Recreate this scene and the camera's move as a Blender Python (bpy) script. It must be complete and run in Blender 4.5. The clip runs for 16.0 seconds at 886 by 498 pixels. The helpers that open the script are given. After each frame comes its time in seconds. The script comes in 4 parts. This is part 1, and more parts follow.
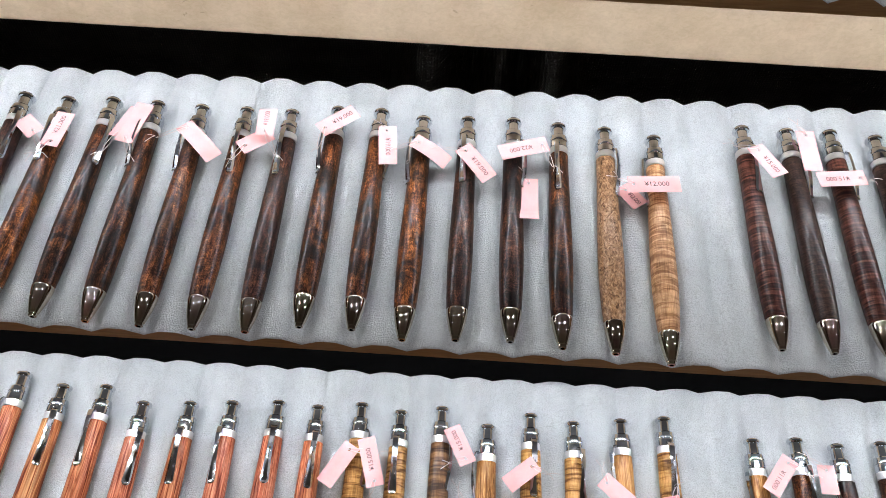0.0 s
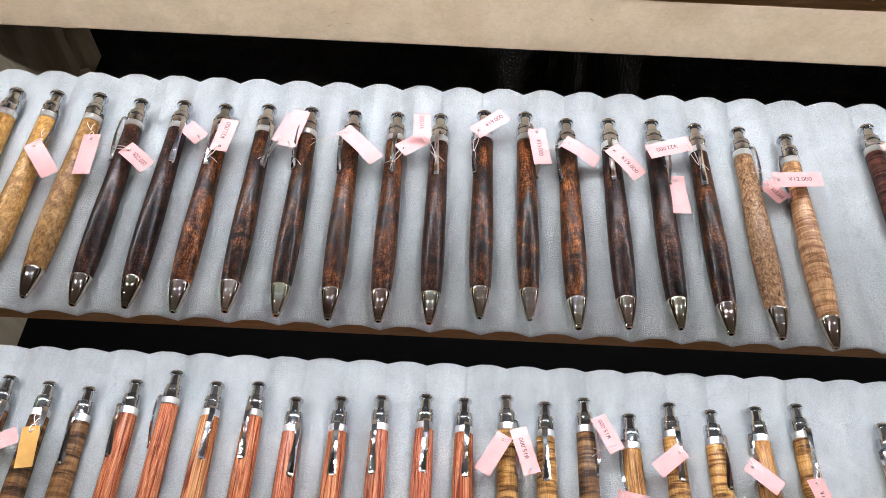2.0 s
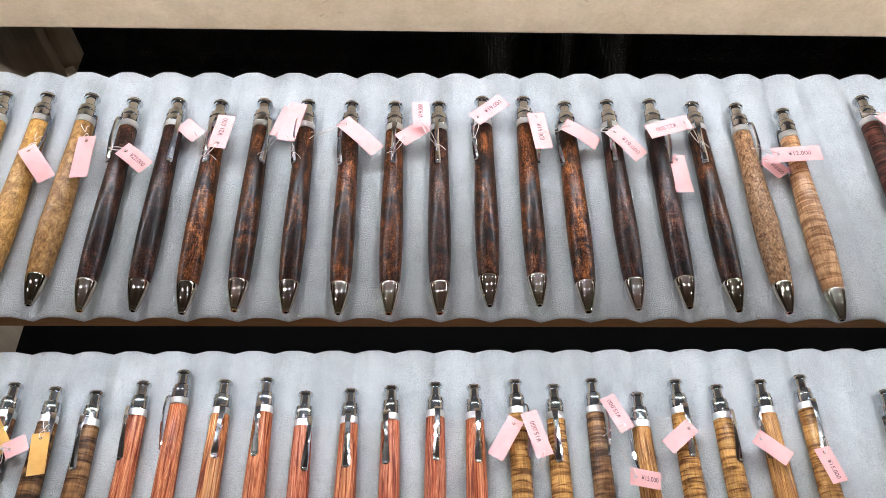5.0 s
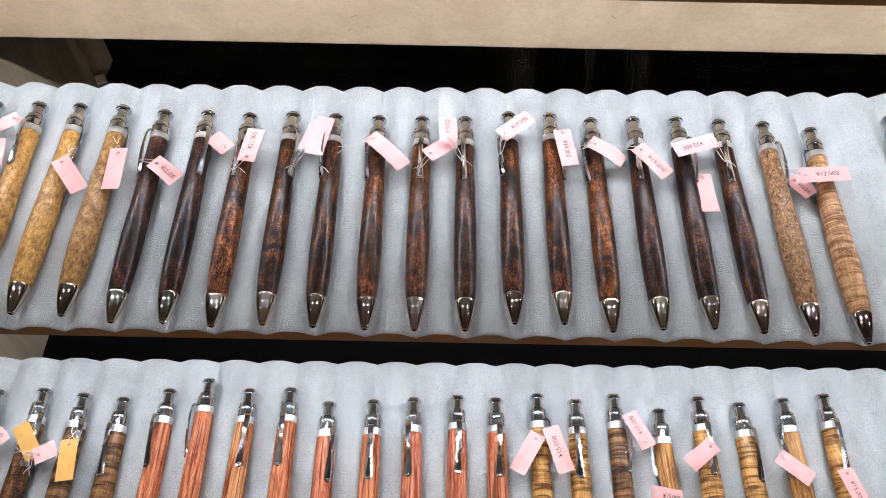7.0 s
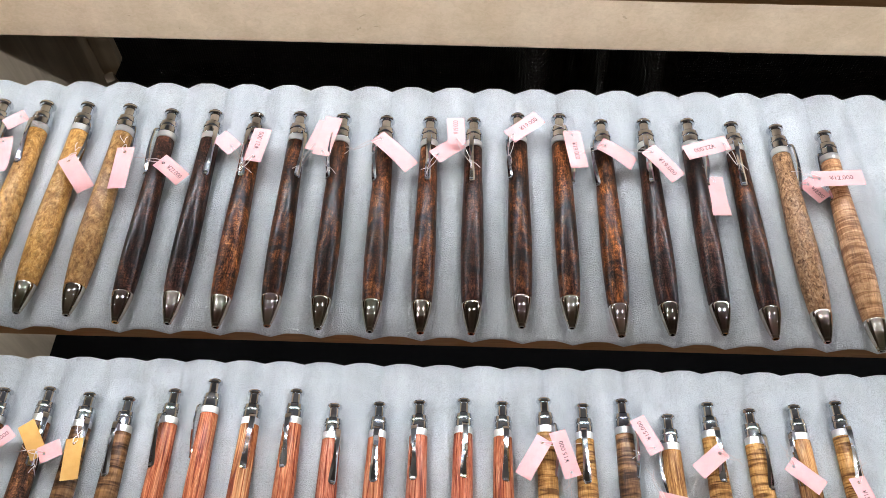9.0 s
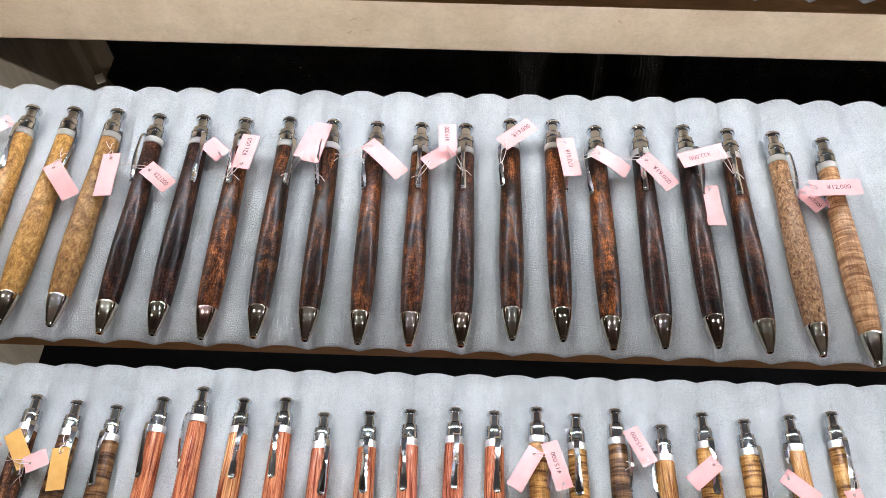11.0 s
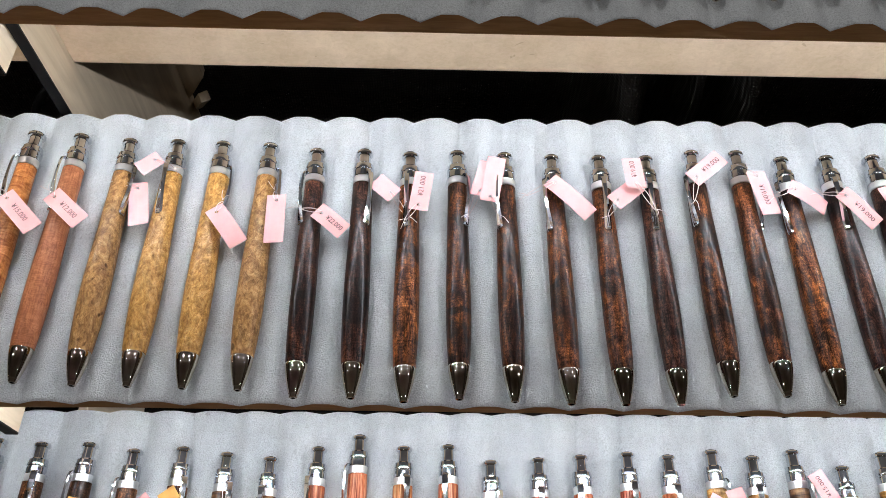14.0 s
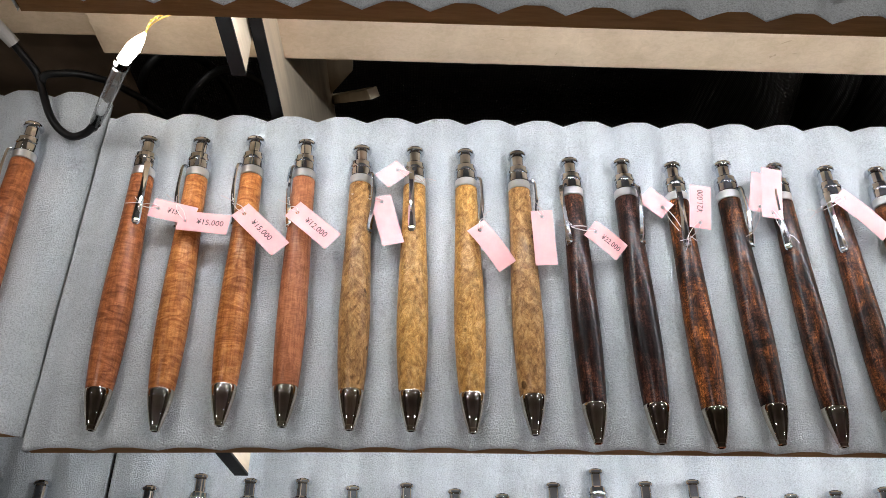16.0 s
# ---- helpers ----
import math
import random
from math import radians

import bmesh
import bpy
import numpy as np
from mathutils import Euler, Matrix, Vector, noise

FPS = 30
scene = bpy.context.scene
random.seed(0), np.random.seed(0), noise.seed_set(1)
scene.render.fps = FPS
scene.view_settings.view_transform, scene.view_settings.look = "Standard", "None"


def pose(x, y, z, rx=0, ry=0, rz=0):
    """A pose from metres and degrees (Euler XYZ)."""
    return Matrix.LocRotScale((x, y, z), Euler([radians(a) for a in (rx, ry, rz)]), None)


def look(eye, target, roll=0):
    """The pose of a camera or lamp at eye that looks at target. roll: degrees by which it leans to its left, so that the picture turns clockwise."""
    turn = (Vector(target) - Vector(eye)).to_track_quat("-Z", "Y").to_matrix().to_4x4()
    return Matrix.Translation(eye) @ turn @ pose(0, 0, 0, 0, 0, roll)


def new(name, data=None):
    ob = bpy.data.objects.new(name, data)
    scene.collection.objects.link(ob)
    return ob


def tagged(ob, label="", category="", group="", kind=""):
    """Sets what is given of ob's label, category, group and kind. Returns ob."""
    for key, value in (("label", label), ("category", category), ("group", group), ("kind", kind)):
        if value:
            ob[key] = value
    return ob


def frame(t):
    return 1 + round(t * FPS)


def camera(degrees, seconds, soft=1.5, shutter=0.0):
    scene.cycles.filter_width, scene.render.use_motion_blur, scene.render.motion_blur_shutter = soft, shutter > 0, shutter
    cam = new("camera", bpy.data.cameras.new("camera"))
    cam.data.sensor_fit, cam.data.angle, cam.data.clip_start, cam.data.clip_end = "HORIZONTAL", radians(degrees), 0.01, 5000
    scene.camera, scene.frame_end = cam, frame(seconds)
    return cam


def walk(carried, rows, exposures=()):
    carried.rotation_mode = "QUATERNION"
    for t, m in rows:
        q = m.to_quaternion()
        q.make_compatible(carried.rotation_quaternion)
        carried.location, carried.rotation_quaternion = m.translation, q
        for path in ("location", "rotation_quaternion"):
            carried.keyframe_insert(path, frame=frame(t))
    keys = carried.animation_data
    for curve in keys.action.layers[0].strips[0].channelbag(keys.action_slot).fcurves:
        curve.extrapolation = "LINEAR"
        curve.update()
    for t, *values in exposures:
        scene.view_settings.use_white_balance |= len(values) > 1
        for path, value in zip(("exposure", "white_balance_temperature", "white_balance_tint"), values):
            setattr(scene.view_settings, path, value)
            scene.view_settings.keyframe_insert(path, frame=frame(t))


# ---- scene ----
cam = camera(59.9, 16.0, soft=0.6)
PATH = [
    (0, (0.142, -0.141, 1.228), (0.123, 0.947, -0.451), 2.7),
    (0.5, (0.138, -0.146, 1.237), (0.118, 0.956, -0.432), 2.9),
    (1, (0.127, -0.152, 1.242), (0.115, 0.963, -0.419), 3.2),
    (1.5, (0.087, -0.162, 1.236), (0.075, 0.962, -0.418), 2.8),
    (2, (0.054, -0.165, 1.235), (0.056, 0.961, -0.418), 2.8),
    (2.5, (0.012, -0.166, 1.239), (0.031, 0.963, -0.413), 2.8),
    (3, (0.014, -0.165, 1.243), (0.054, 0.956, -0.412), 2.9),
    (3.5, (0.024, -0.161, 1.238), (0.081, 0.951, -0.423), 3.0),
    (4, (0.033, -0.163, 1.237), (0.094, 0.937, -0.432), 2.8),
    (6.5, (0.044, -0.156, 1.237), (0.061, 0.919, -0.449), 1.6),
    (7, (0.036, -0.155, 1.244), (0.045, 0.926, -0.439), 1.5),
    (7.5, (0.032, -0.153, 1.241), (0.028, 0.928, -0.441), 1.2),
    (8, (0.036, -0.154, 1.242), (0.026, 0.926, -0.441), 1.0),
    (8.5, (0.04, -0.155, 1.244), (0.027, 0.924, -0.44), 0.9),
    (9, (0.038, -0.151, 1.242), (0.019, 0.925, -0.444), 0.7),
    (11.5, (0.044, -0.137, 1.241), (0.021, 0.917, -0.459), 0.8),
    (12, (0.036, -0.134, 1.24), (0.012, 0.913, -0.465), 1.1),
    (12.5, (0.03, -0.138, 1.241), (0.002, 0.901, -0.468), 1.2),
    (13, (0.022, -0.136, 1.234), (0.007, 0.894, -0.481), 1.8),
    (13.5, (-0.021, -0.115, 1.235), (-0.016, 0.91, -0.483), 2.1),
    (14, (-0.064, -0.099, 1.236), (-0.033, 0.91, -0.49), 2.5),
    (14.5, (-0.13, -0.094, 1.235), (-0.085, 0.896, -0.502), 2.7),
    (15, (-0.166, -0.071, 1.223), (-0.091, 0.899, -0.524), 4.3),
    (15.5, (-0.194, -0.067, 1.223), (-0.106, 0.893, -0.53), 5.6),
    (16, (-0.198, -0.065, 1.207), (-0.129, 0.908, -0.539), 4.7),
]
EXPOSURES = [(0.0, 0.0)]
walk(cam, [(t, look(eye, target, roll)) for t, eye, target, roll in PATH], EXPOSURES)

# ---- world and light ----
world = bpy.data.worlds.new("world")
scene.world = world
world.use_nodes = True
world.node_tree.nodes["Background"].inputs[0].default_value = (0.02, 0.016, 0.012, 1)
world.node_tree.nodes["Background"].inputs[1].default_value = 1.0


def area(name, place, target, size, watts, colour):
    lamp = bpy.data.lights.new(name, "AREA")
    lamp.energy, lamp.color, lamp.size, lamp.shape = watts, colour, size, "DISK"
    ob = new(name, lamp)
    ob.matrix_world = look(place, target)
    return ob


COOL, WARM = (0.89, 0.925, 1.0), (1.0, 0.958, 0.94)
LED_GLOW = 345.0
# two strong ceiling lamps over the counter and a wide ring of small spots
for sx, watts in ((-0.95, 5.4), (0.95, 2.8)):
    area("ceiling_lamp", (sx, 0.32, 2.74), (sx * 0.1, 0.1, 0.9), 0.09, watts, WARM)
for k in range(16):
    turn = 2 * math.pi * (k + 0.5) / 16
    sx, sy = 1.95 * math.cos(turn), -0.15 + 1.75 * math.sin(turn)
    area("ceiling_spot", (sx, sy, 2.74), (sx * 0.15, 0.05, 0.9), 0.05, (1.70 if sx < 0 else 1.25) * (1.0 if sy < -0.3 else 0.82), WARM)


# ---- materials ----
def material(name, colour, rough=0.5, metal=0.0):
    m = bpy.data.materials.new(name)
    m.use_nodes = True
    b = m.node_tree.nodes["Principled BSDF"]
    b.inputs["Base Color"].default_value = (*colour, 1)
    b.inputs["Roughness"].default_value = rough
    b.inputs["Metallic"].default_value = metal
    return m


class Net:
    """Small helper for node trees."""

    def __init__(self, m):
        self.t = m.node_tree
        self.b = self.t.nodes["Principled BSDF"]

    def add(self, kind, **values):
        n = self.t.nodes.new(kind)
        for key, value in values.items():
            n.inputs[key.replace("_", " ")].default_value = value
        return n

    def link(self, a, b):
        self.t.links.new(a, b)

    def place(self, stretch=(1, 1, 1), shuffle=False):
        co, mp = self.add("ShaderNodeTexCoord"), self.add("ShaderNodeMapping")
        mp.inputs["Scale"].default_value = stretch
        self.link(co.outputs["Object"], mp.inputs["Vector"])
        if not shuffle:
            return mp.outputs[0]
        info, mul, add = self.add("ShaderNodeObjectInfo"), self.add("ShaderNodeVectorMath"), self.add("ShaderNodeVectorMath")
        mul.operation = "MULTIPLY"
        mul.inputs[1].default_value = (3.1, 5.3, 4.7)
        self.link(info.outputs["Random"], mul.inputs[0])
        self.link(mp.outputs[0], add.inputs[0])
        self.link(mul.outputs[0], add.inputs[1])
        return add.outputs[0]

    def noise(self, at, scale, detail=4.0, rough=0.55, twist=0.0):
        n = self.add("ShaderNodeTexNoise", Scale=scale, Detail=detail, Roughness=rough, Distortion=twist)
        self.link(at, n.inputs["Vector"])
        return n.outputs["Fac"]

    def ramp(self, fac, *stops):
        r = self.add("ShaderNodeValToRGB")
        e = r.color_ramp.elements
        while len(e) < len(stops):
            e.new(0.5)
        for el, (p, c) in zip(e, stops):
            el.position, el.color = p, (*c, 1)
        self.link(fac, r.inputs[0])
        return r.outputs[0]

    def mix(self, kind, fac, a, b):
        n = self.add("ShaderNodeMix")
        n.data_type, n.blend_type = "RGBA", kind
        for sock, v in ((n.inputs["Factor"], fac), (n.inputs[6], a), (n.inputs[7], b)):
            if isinstance(v, (int, float)):
                sock.default_value = v
            elif isinstance(v, tuple):
                sock.default_value = (*v, 1)
            else:
                self.link(v, sock)
        return n.outputs[2]

    def bump(self, height, strength, distance):
        n = self.add("ShaderNodeBump", Strength=strength, Distance=distance)
        self.link(height, n.inputs["Height"])
        if self.b.inputs["Normal"].links:
            self.link(self.b.inputs["Normal"].links[0].from_socket, n.inputs["Normal"])
        self.link(n.outputs[0], self.b.inputs["Normal"])

    def colour(self, c):
        self.link(c, self.b.inputs["Base Color"])


def wood(name, low, mid, high, kind, scale=1.0, gloss=0.36):
    """Lacquered turned wood; the grain runs along the pen's y axis."""
    m = material(name, mid, gloss)
    n = Net(m)
    def lines(f, times, dark, light):
        mul, fold = n.add("ShaderNodeMath"), n.add("ShaderNodeMath")
        mul.operation, fold.operation = "MULTIPLY", "PINGPONG"
        mul.inputs[1].default_value, fold.inputs[1].default_value = times, 0.5
        n.link(f, mul.inputs[0])
        n.link(mul.outputs[0], fold.inputs[0])
        return n.ramp(fold.outputs[0], (0.08, dark), (0.42, light))

    if kind == "burl":
        at = n.place((1, 0.6, 1), True)
        f = n.noise(at, 150 * scale, 4, 0.6, 2.8)
        c = n.ramp(f, (0.34, low), (0.5, mid), (0.64, high))
        swirl = n.noise(at, 70 * scale, 3, 0.55, 3.4)
        c = n.mix("MULTIPLY", 0.7, c, lines(swirl, 22, (0.62, 0.56, 0.50), (1.14, 1.12, 1.08)))
        c = n.mix("MULTIPLY", 0.55, c, n.ramp(swirl, (0.36, (0.45, 0.42, 0.40)), (0.58, (1.12, 1.1, 1.05))))
        speck = n.noise(at, 700, 3, 0.7, 0.6)
        c = n.mix("MULTIPLY", 0.6, c, n.ramp(speck, (0.36, (0.45, 0.40, 0.36)), (0.55, (1.1, 1.1, 1.1))))
        eye = n.ramp(n.noise(at, 160 * scale, 1, 0.4), (0.25, (0.15, 0.12, 0.10)), (0.29, (1, 1, 1)))
        c = n.mix("MULTIPLY", 0.85, c, eye)
    elif kind == "curl":
        dash = n.noise(n.place((0.32, 1, 0.32), True), 300 * scale, 4, 0.6, 2.0)
        c = n.ramp(dash, (0.34, low), (0.5, mid), (0.66, high))
        broad = n.noise(n.place((1, 0.5, 1), True), 70, 3, 0.6, 2.2)
        c = n.mix("MULTIPLY", 0.6, c, n.ramp(broad, (0.34, (0.62, 0.57, 0.53)), (0.62, (1.14, 1.12, 1.1))))
        wisp = n.noise(n.place((0.5, 1, 0.5), True), 120 * scale, 3, 0.5, 2.4)
        c = n.mix("MULTIPLY", 0.5, c, lines(wisp, 20, (0.68, 0.62, 0.56), (1.12, 1.1, 1.08)))
        fibre = n.noise(n.place((1, 0.10, 1), True), 1100, 4, 0.65)
        c = n.mix("MULTIPLY", 0.6, c, n.ramp(fibre, (0.37, (0.56, 0.52, 0.48)), (0.58, (1.1, 1.1, 1.1))))
    elif kind == "band":
        dash = n.noise(n.place((0.13, 1, 0.13), True), 300 * scale, 3, 0.55, 0.9)
        c = n.ramp(dash, (0.38, low), (0.5, mid), (0.62, high))
        broad = n.noise(n.place((1, 0.6, 1), True), 75, 3, 0.6, 1.5)
        c = n.mix("MULTIPLY", 0.6, c, n.ramp(broad, (0.34, (0.58, 0.54, 0.50)), (0.62, (1.16, 1.14, 1.12))))
        fibre = n.noise(n.place((1, 0.10, 1), True), 1100, 4, 0.65)
        c = n.mix("MULTIPLY", 0.65, c, n.ramp(fibre, (0.37, (0.5, 0.46, 0.42)), (0.58, (1.12, 1.12, 1.12))))
    elif kind == "stripe":
        at = n.place((1, 0.035, 1), True)
        f = n.noise(at, 560 * scale, 3, 0.55, 0.8)
        c = n.ramp(f, (0.36, low), (0.46, mid), (0.62, high))
        streak = n.noise(n.place((1, 0.05, 1), True), 260 * scale, 2, 0.5, 1.4)
        c = n.mix("MULTIPLY", 0.7, c, lines(streak, 9, (0.50, 0.36, 0.32), (1.1, 1.08, 1.06)))
        fibre = n.noise(n.place((1, 0.04, 1), True), 1500, 3, 0.65)
        c = n.mix("MULTIPLY", 0.55, c, n.ramp(fibre, (0.40, (0.45, 0.36, 0.33)), (0.55, (1.1, 1.08, 1.08))))
    else:
        f = n.noise(n.place((1, 0.45, 1), True), 95 * scale, 5, 0.65, 1.6)
        c = n.ramp(f, (0.37, low), (0.52, mid), (0.67, high))
        curl = n.noise(n.place((0.35, 1, 0.35), True), 520 * scale, 4, 0.65, 1.8)
        c = n.mix("MULTIPLY", 0.85, c, n.ramp(curl, (0.38, (0.42, 0.39, 0.37)), (0.6, (1.4, 1.32, 1.22))))
        wavy = n.noise(n.place((1, 0.30, 1), True), 105 * scale, 4, 0.55, 2.2)
        c = n.mix("MULTIPLY", 0.9, c, lines(wavy, 20, (0.26, 0.24, 0.23), (1.4, 1.32, 1.2)))
        pores = n.noise(n.place((1, 0.12, 1), True), 1200, 3, 0.65)
        c = n.mix("MULTIPLY", 0.85, c, n.ramp(pores, (0.40, (0.32, 0.30, 0.28)), (0.56, (1.25, 1.2, 1.15))))
        smoke = n.noise(n.place((1, 0.8, 1), True), 42 * scale, 3, 0.5, 1.0)
        c = n.mix("MULTIPLY", 0.85, c, n.ramp(smoke, (0.38, (0.20, 0.24, 0.32)), (0.47, (1.12, 1.08, 1.04))))
    n.colour(c)
    n.b.inputs["Specular IOR Level"].default_value = 0.08
    n.b.inputs["Coat Weight"].default_value = 0.19
    n.b.inputs["Coat Roughness"].default_value = 0.20
    dents = n.noise(n.place((1, 0.45, 1), True), 150, 3, 0.55, 0.5)
    n.bump(dents, 0.2, 0.0007)
    n.bump(n.noise(n.place((1, 0.08, 1), True), 1600, 3, 0.6), 0.12, 0.0004)
    coat = n.add("ShaderNodeBump", Strength=0.16, Distance=0.0007)
    n.link(dents, coat.inputs["Height"])
    n.link(coat.outputs[0], n.b.inputs["Coat Normal"])
    return m


WOODS = {
    "amboyna": wood("reddish_amboyna_wood", (0.20, 0.06, 0.022), (0.34, 0.115, 0.042), (0.46, 0.17, 0.065), "curl", 0.7),
    "cherry": wood("orange_brown_curly_wood", (0.28, 0.090, 0.026), (0.43, 0.160, 0.046), (0.60, 0.26, 0.085), "curl", 0.9),
    "pear": wood("pinkish_brown_wood", (0.33, 0.12, 0.055), (0.38, 0.145, 0.068), (0.43, 0.17, 0.08), "curl", 0.5),
    "olive": wood("greyish_tan_burl", (0.24, 0.125, 0.046), (0.36, 0.20, 0.076), (0.44, 0.265, 0.11), "burl", 1.2),
    "gold": wood("golden_tan_burl", (0.36, 0.185, 0.055), (0.50, 0.28, 0.085), (0.59, 0.36, 0.13), "burl", 1.1),
    "dusk": wood("dark_purple_brown_wood", (0.013, 0.0065, 0.0062), (0.040, 0.0175, 0.0135), (0.095, 0.040, 0.026), "figure"),
    "ironwood": wood("dark_brown_ironwood", (0.015, 0.006, 0.004), (0.058, 0.022, 0.010), (0.165, 0.062, 0.023), "figure", 1.1),
    "amber": wood("orange_figured_dark_wood", (0.028, 0.010, 0.004), (0.135, 0.047, 0.015), (0.34, 0.130, 0.038), "figure", 0.9),
    "russet": wood("red_brown_figured_wood", (0.034, 0.012, 0.006), (0.110, 0.039, 0.015), (0.26, 0.098, 0.034), "figure", 1.2),
    "curly_dark": wood("dark_red_curly_wood", (0.020, 0.007, 0.006), (0.05, 0.017, 0.012), (0.11, 0.040, 0.028), "band", 1.5),
    "ebony": wood("near_black_wood", (0.012, 0.007, 0.006), (0.028, 0.015, 0.012), (0.055, 0.03, 0.022), "curl", 1.6),
    "maple_burl": wood("grey_tan_fine_burl", (0.14, 0.075, 0.04), (0.33, 0.19, 0.10), (0.45, 0.29, 0.17), "burl", 2.0),
    "maple_curl": wood("light_tan_curly_wood", (0.24, 0.115, 0.05), (0.42, 0.225, 0.11), (0.60, 0.36, 0.19), "band", 1.5),
    "tulip": wood("orange_red_striped_wood", (0.20, 0.040, 0.016), (0.48, 0.140, 0.058), (0.66, 0.28, 0.135), "stripe"),
    "tulip_rose": wood("rose_red_striped_wood", (0.21, 0.040, 0.020), (0.48, 0.135, 0.068), (0.64, 0.27, 0.155), "stripe", 1.2),
    "tulip_pale": wood("pale_streaked_tulipwood", (0.22, 0.05, 0.02), (0.58, 0.24, 0.09), (0.75, 0.46, 0.22), "stripe", 0.6),
    "koa": wood("yellow_brown_curly_wood", (0.14, 0.058, 0.014), (0.40, 0.20, 0.055), (0.56, 0.31, 0.10), "band", 1.3),
    "oak": wood("orange_tan_wood", (0.24, 0.11, 0.03), (0.44, 0.22, 0.065), (0.56, 0.32, 0.11), "stripe", 1.5),
    "walnut": wood("dark_brown_walnut", (0.04, 0.017, 0.009), (0.11, 0.047, 0.022), (0.19, 0.09, 0.042), "figure", 1.3),
    "walnut_curl": wood("brown_banded_curly_wood", (0.04, 0.018, 0.008), (0.14, 0.066, 0.026), (0.27, 0.14, 0.055), "band", 0.7),
}

chrome = material("polished_chrome", (0.72, 0.75, 0.79), 0.07, 1.0)
net = Net(chrome)
smear = net.noise(net.place((1, 1, 1), True), 260, 3, 0.6)
net.link(net.ramp(smear, (0.3, (0.04, 0.04, 0.04)), (0.75, (0.13, 0.13, 0.13))), net.b.inputs["Roughness"])
gunmetal = material("dark_nickel", (0.58, 0.52, 0.44), 0.03, 1.0)
dark_chrome = material("dark_chrome", (0.70, 0.735, 0.78), 0.07, 1.0)
bright_ring = material("satin_silver", (0.88, 0.88, 0.88), 0.28, 1.0)

suede = material("grey_suede", (0.5, 0.52, 0.53), 0.95)
net = Net(suede)
at = net.place()
nap = net.noise(at, 28, 5, 0.65, 1.2)
c = net.ramp(nap, (0.3, (0.585, 0.618, 0.632)), (0.5, (0.66, 0.698, 0.715)), (0.72, (0.72, 0.76, 0.778)))
rub = net.noise(net.place((1, 0.3, 1)), 60, 4, 0.6, 0.5)
c = net.mix("MULTIPLY", 0.5, c, net.ramp(rub, (0.33, (0.75, 0.76, 0.78)), (0.6, (1.06, 1.05, 1.05))))
spots = net.ramp(net.noise(at, 75, 2, 0.5), (0.22, (0.62, 0.6, 0.58)), (0.28, (1, 1, 1)))
c = net.mix("MULTIPLY", 0.5, c, spots)
dots = net.add("ShaderNodeTexVoronoi", Scale=22.0)
net.link(at, dots.inputs["Vector"])
cell = net.add("ShaderNodeSeparateColor")
net.link(dots.outputs["Color"], cell.inputs[0])
few = net.ramp(cell.outputs[0], (0.80, (0.05, 0.05, 0.05)), (0.82, (0, 0, 0)))
far = net.mix("ADD", 1.0, dots.outputs["Distance"], few)
c = net.mix("MULTIPLY", 0.9, c, net.ramp(far, (0.010, (0.12, 0.11, 0.10)), (0.014, (1, 1, 1))))
pebble = net.noise(at, 1500, 2, 0.7, 0.0)
c = net.mix("MULTIPLY", 0.75, c, net.ramp(pebble, (0.34, (0.66, 0.66, 0.665)), (0.5, (1, 1, 1)), (0.66, (1.16, 1.16, 1.16))))
net.colour(c)
net.b.inputs["Sheen Weight"].default_value = 0.25
net.b.inputs["Sheen Roughness"].default_value = 0.4
net.b.inputs["Specular IOR Level"].default_value = 0.1
net.bump(pebble, 1.0, 0.0017)
net.bump(net.noise(at, 120, 3, 0.6), 0.25, 0.0012)

board_brown = material("brown_paper_board", (0.17, 0.08, 0.03), 0.75)
net = Net(board_brown)
at = net.place((0.1, 1, 1))
net.colour(net.ramp(net.noise(at, 700, 4, 0.6), (0.3, (0.25, 0.125, 0.040)), (0.7, (0.37, 0.19, 0.066))))
net.bump(net.noise(at, 1200, 3, 0.6), 0.3, 0.0004)

kraft = material("pale_tan_fibreboard", (0.6, 0.48, 0.34), 0.8)
net = Net(kraft)
at = net.place()
c = net.ramp(net.noise(at, 35, 5, 0.6, 0.4), (0.3, (0.63, 0.475, 0.31)), (0.7, (0.77, 0.60, 0.42)))
fib = net.noise(net.place((0.7, 1, 1)), 330, 4, 0.7, 1.2)
c = net.mix("MULTIPLY", 0.5, c, net.ramp(fib, (0.3, (0.84, 0.80, 0.73)), (0.6, (1.05, 1.05, 1.05))))
fleck = net.noise(net.place((0.6, 1, 1)), 130, 1, 0.4, 2.0)
c = net.mix("MULTIPLY", 0.35, c, net.ramp(fleck, (0.19, (0.4, 0.3, 0.22)), (0.23, (1, 1, 1))))
net.colour(c)
net.bump(net.noise(at, 700, 4, 0.6), 0.2, 0.0004)

cream_wood = material("cream_plywood", (0.62, 0.5, 0.34), 0.6)
net = Net(cream_wood)
c = net.ramp(net.noise(net.place((1, 1, 0.12)), 160, 4, 0.6, 0.5), (0.3, (0.50, 0.40, 0.28)), (0.7, (0.64, 0.53, 0.38)))
net.colour(c)
black_edge = material("black_edging", (0.005, 0.005, 0.005), 0.6)
net = Net(black_edge)
net.b.inputs["Specular IOR Level"].default_value = 0.15
net.bump(net.noise(net.place(), 500, 3, 0.6), 0.2, 0.0004)
black_top = material("black_counter", (0.003, 0.003, 0.003), 0.7)
net = Net(black_top)
net.b.inputs["Specular IOR Level"].default_value = 0.08
net.bump(net.noise(net.place(), 60, 3, 0.6), 0.1, 0.001)

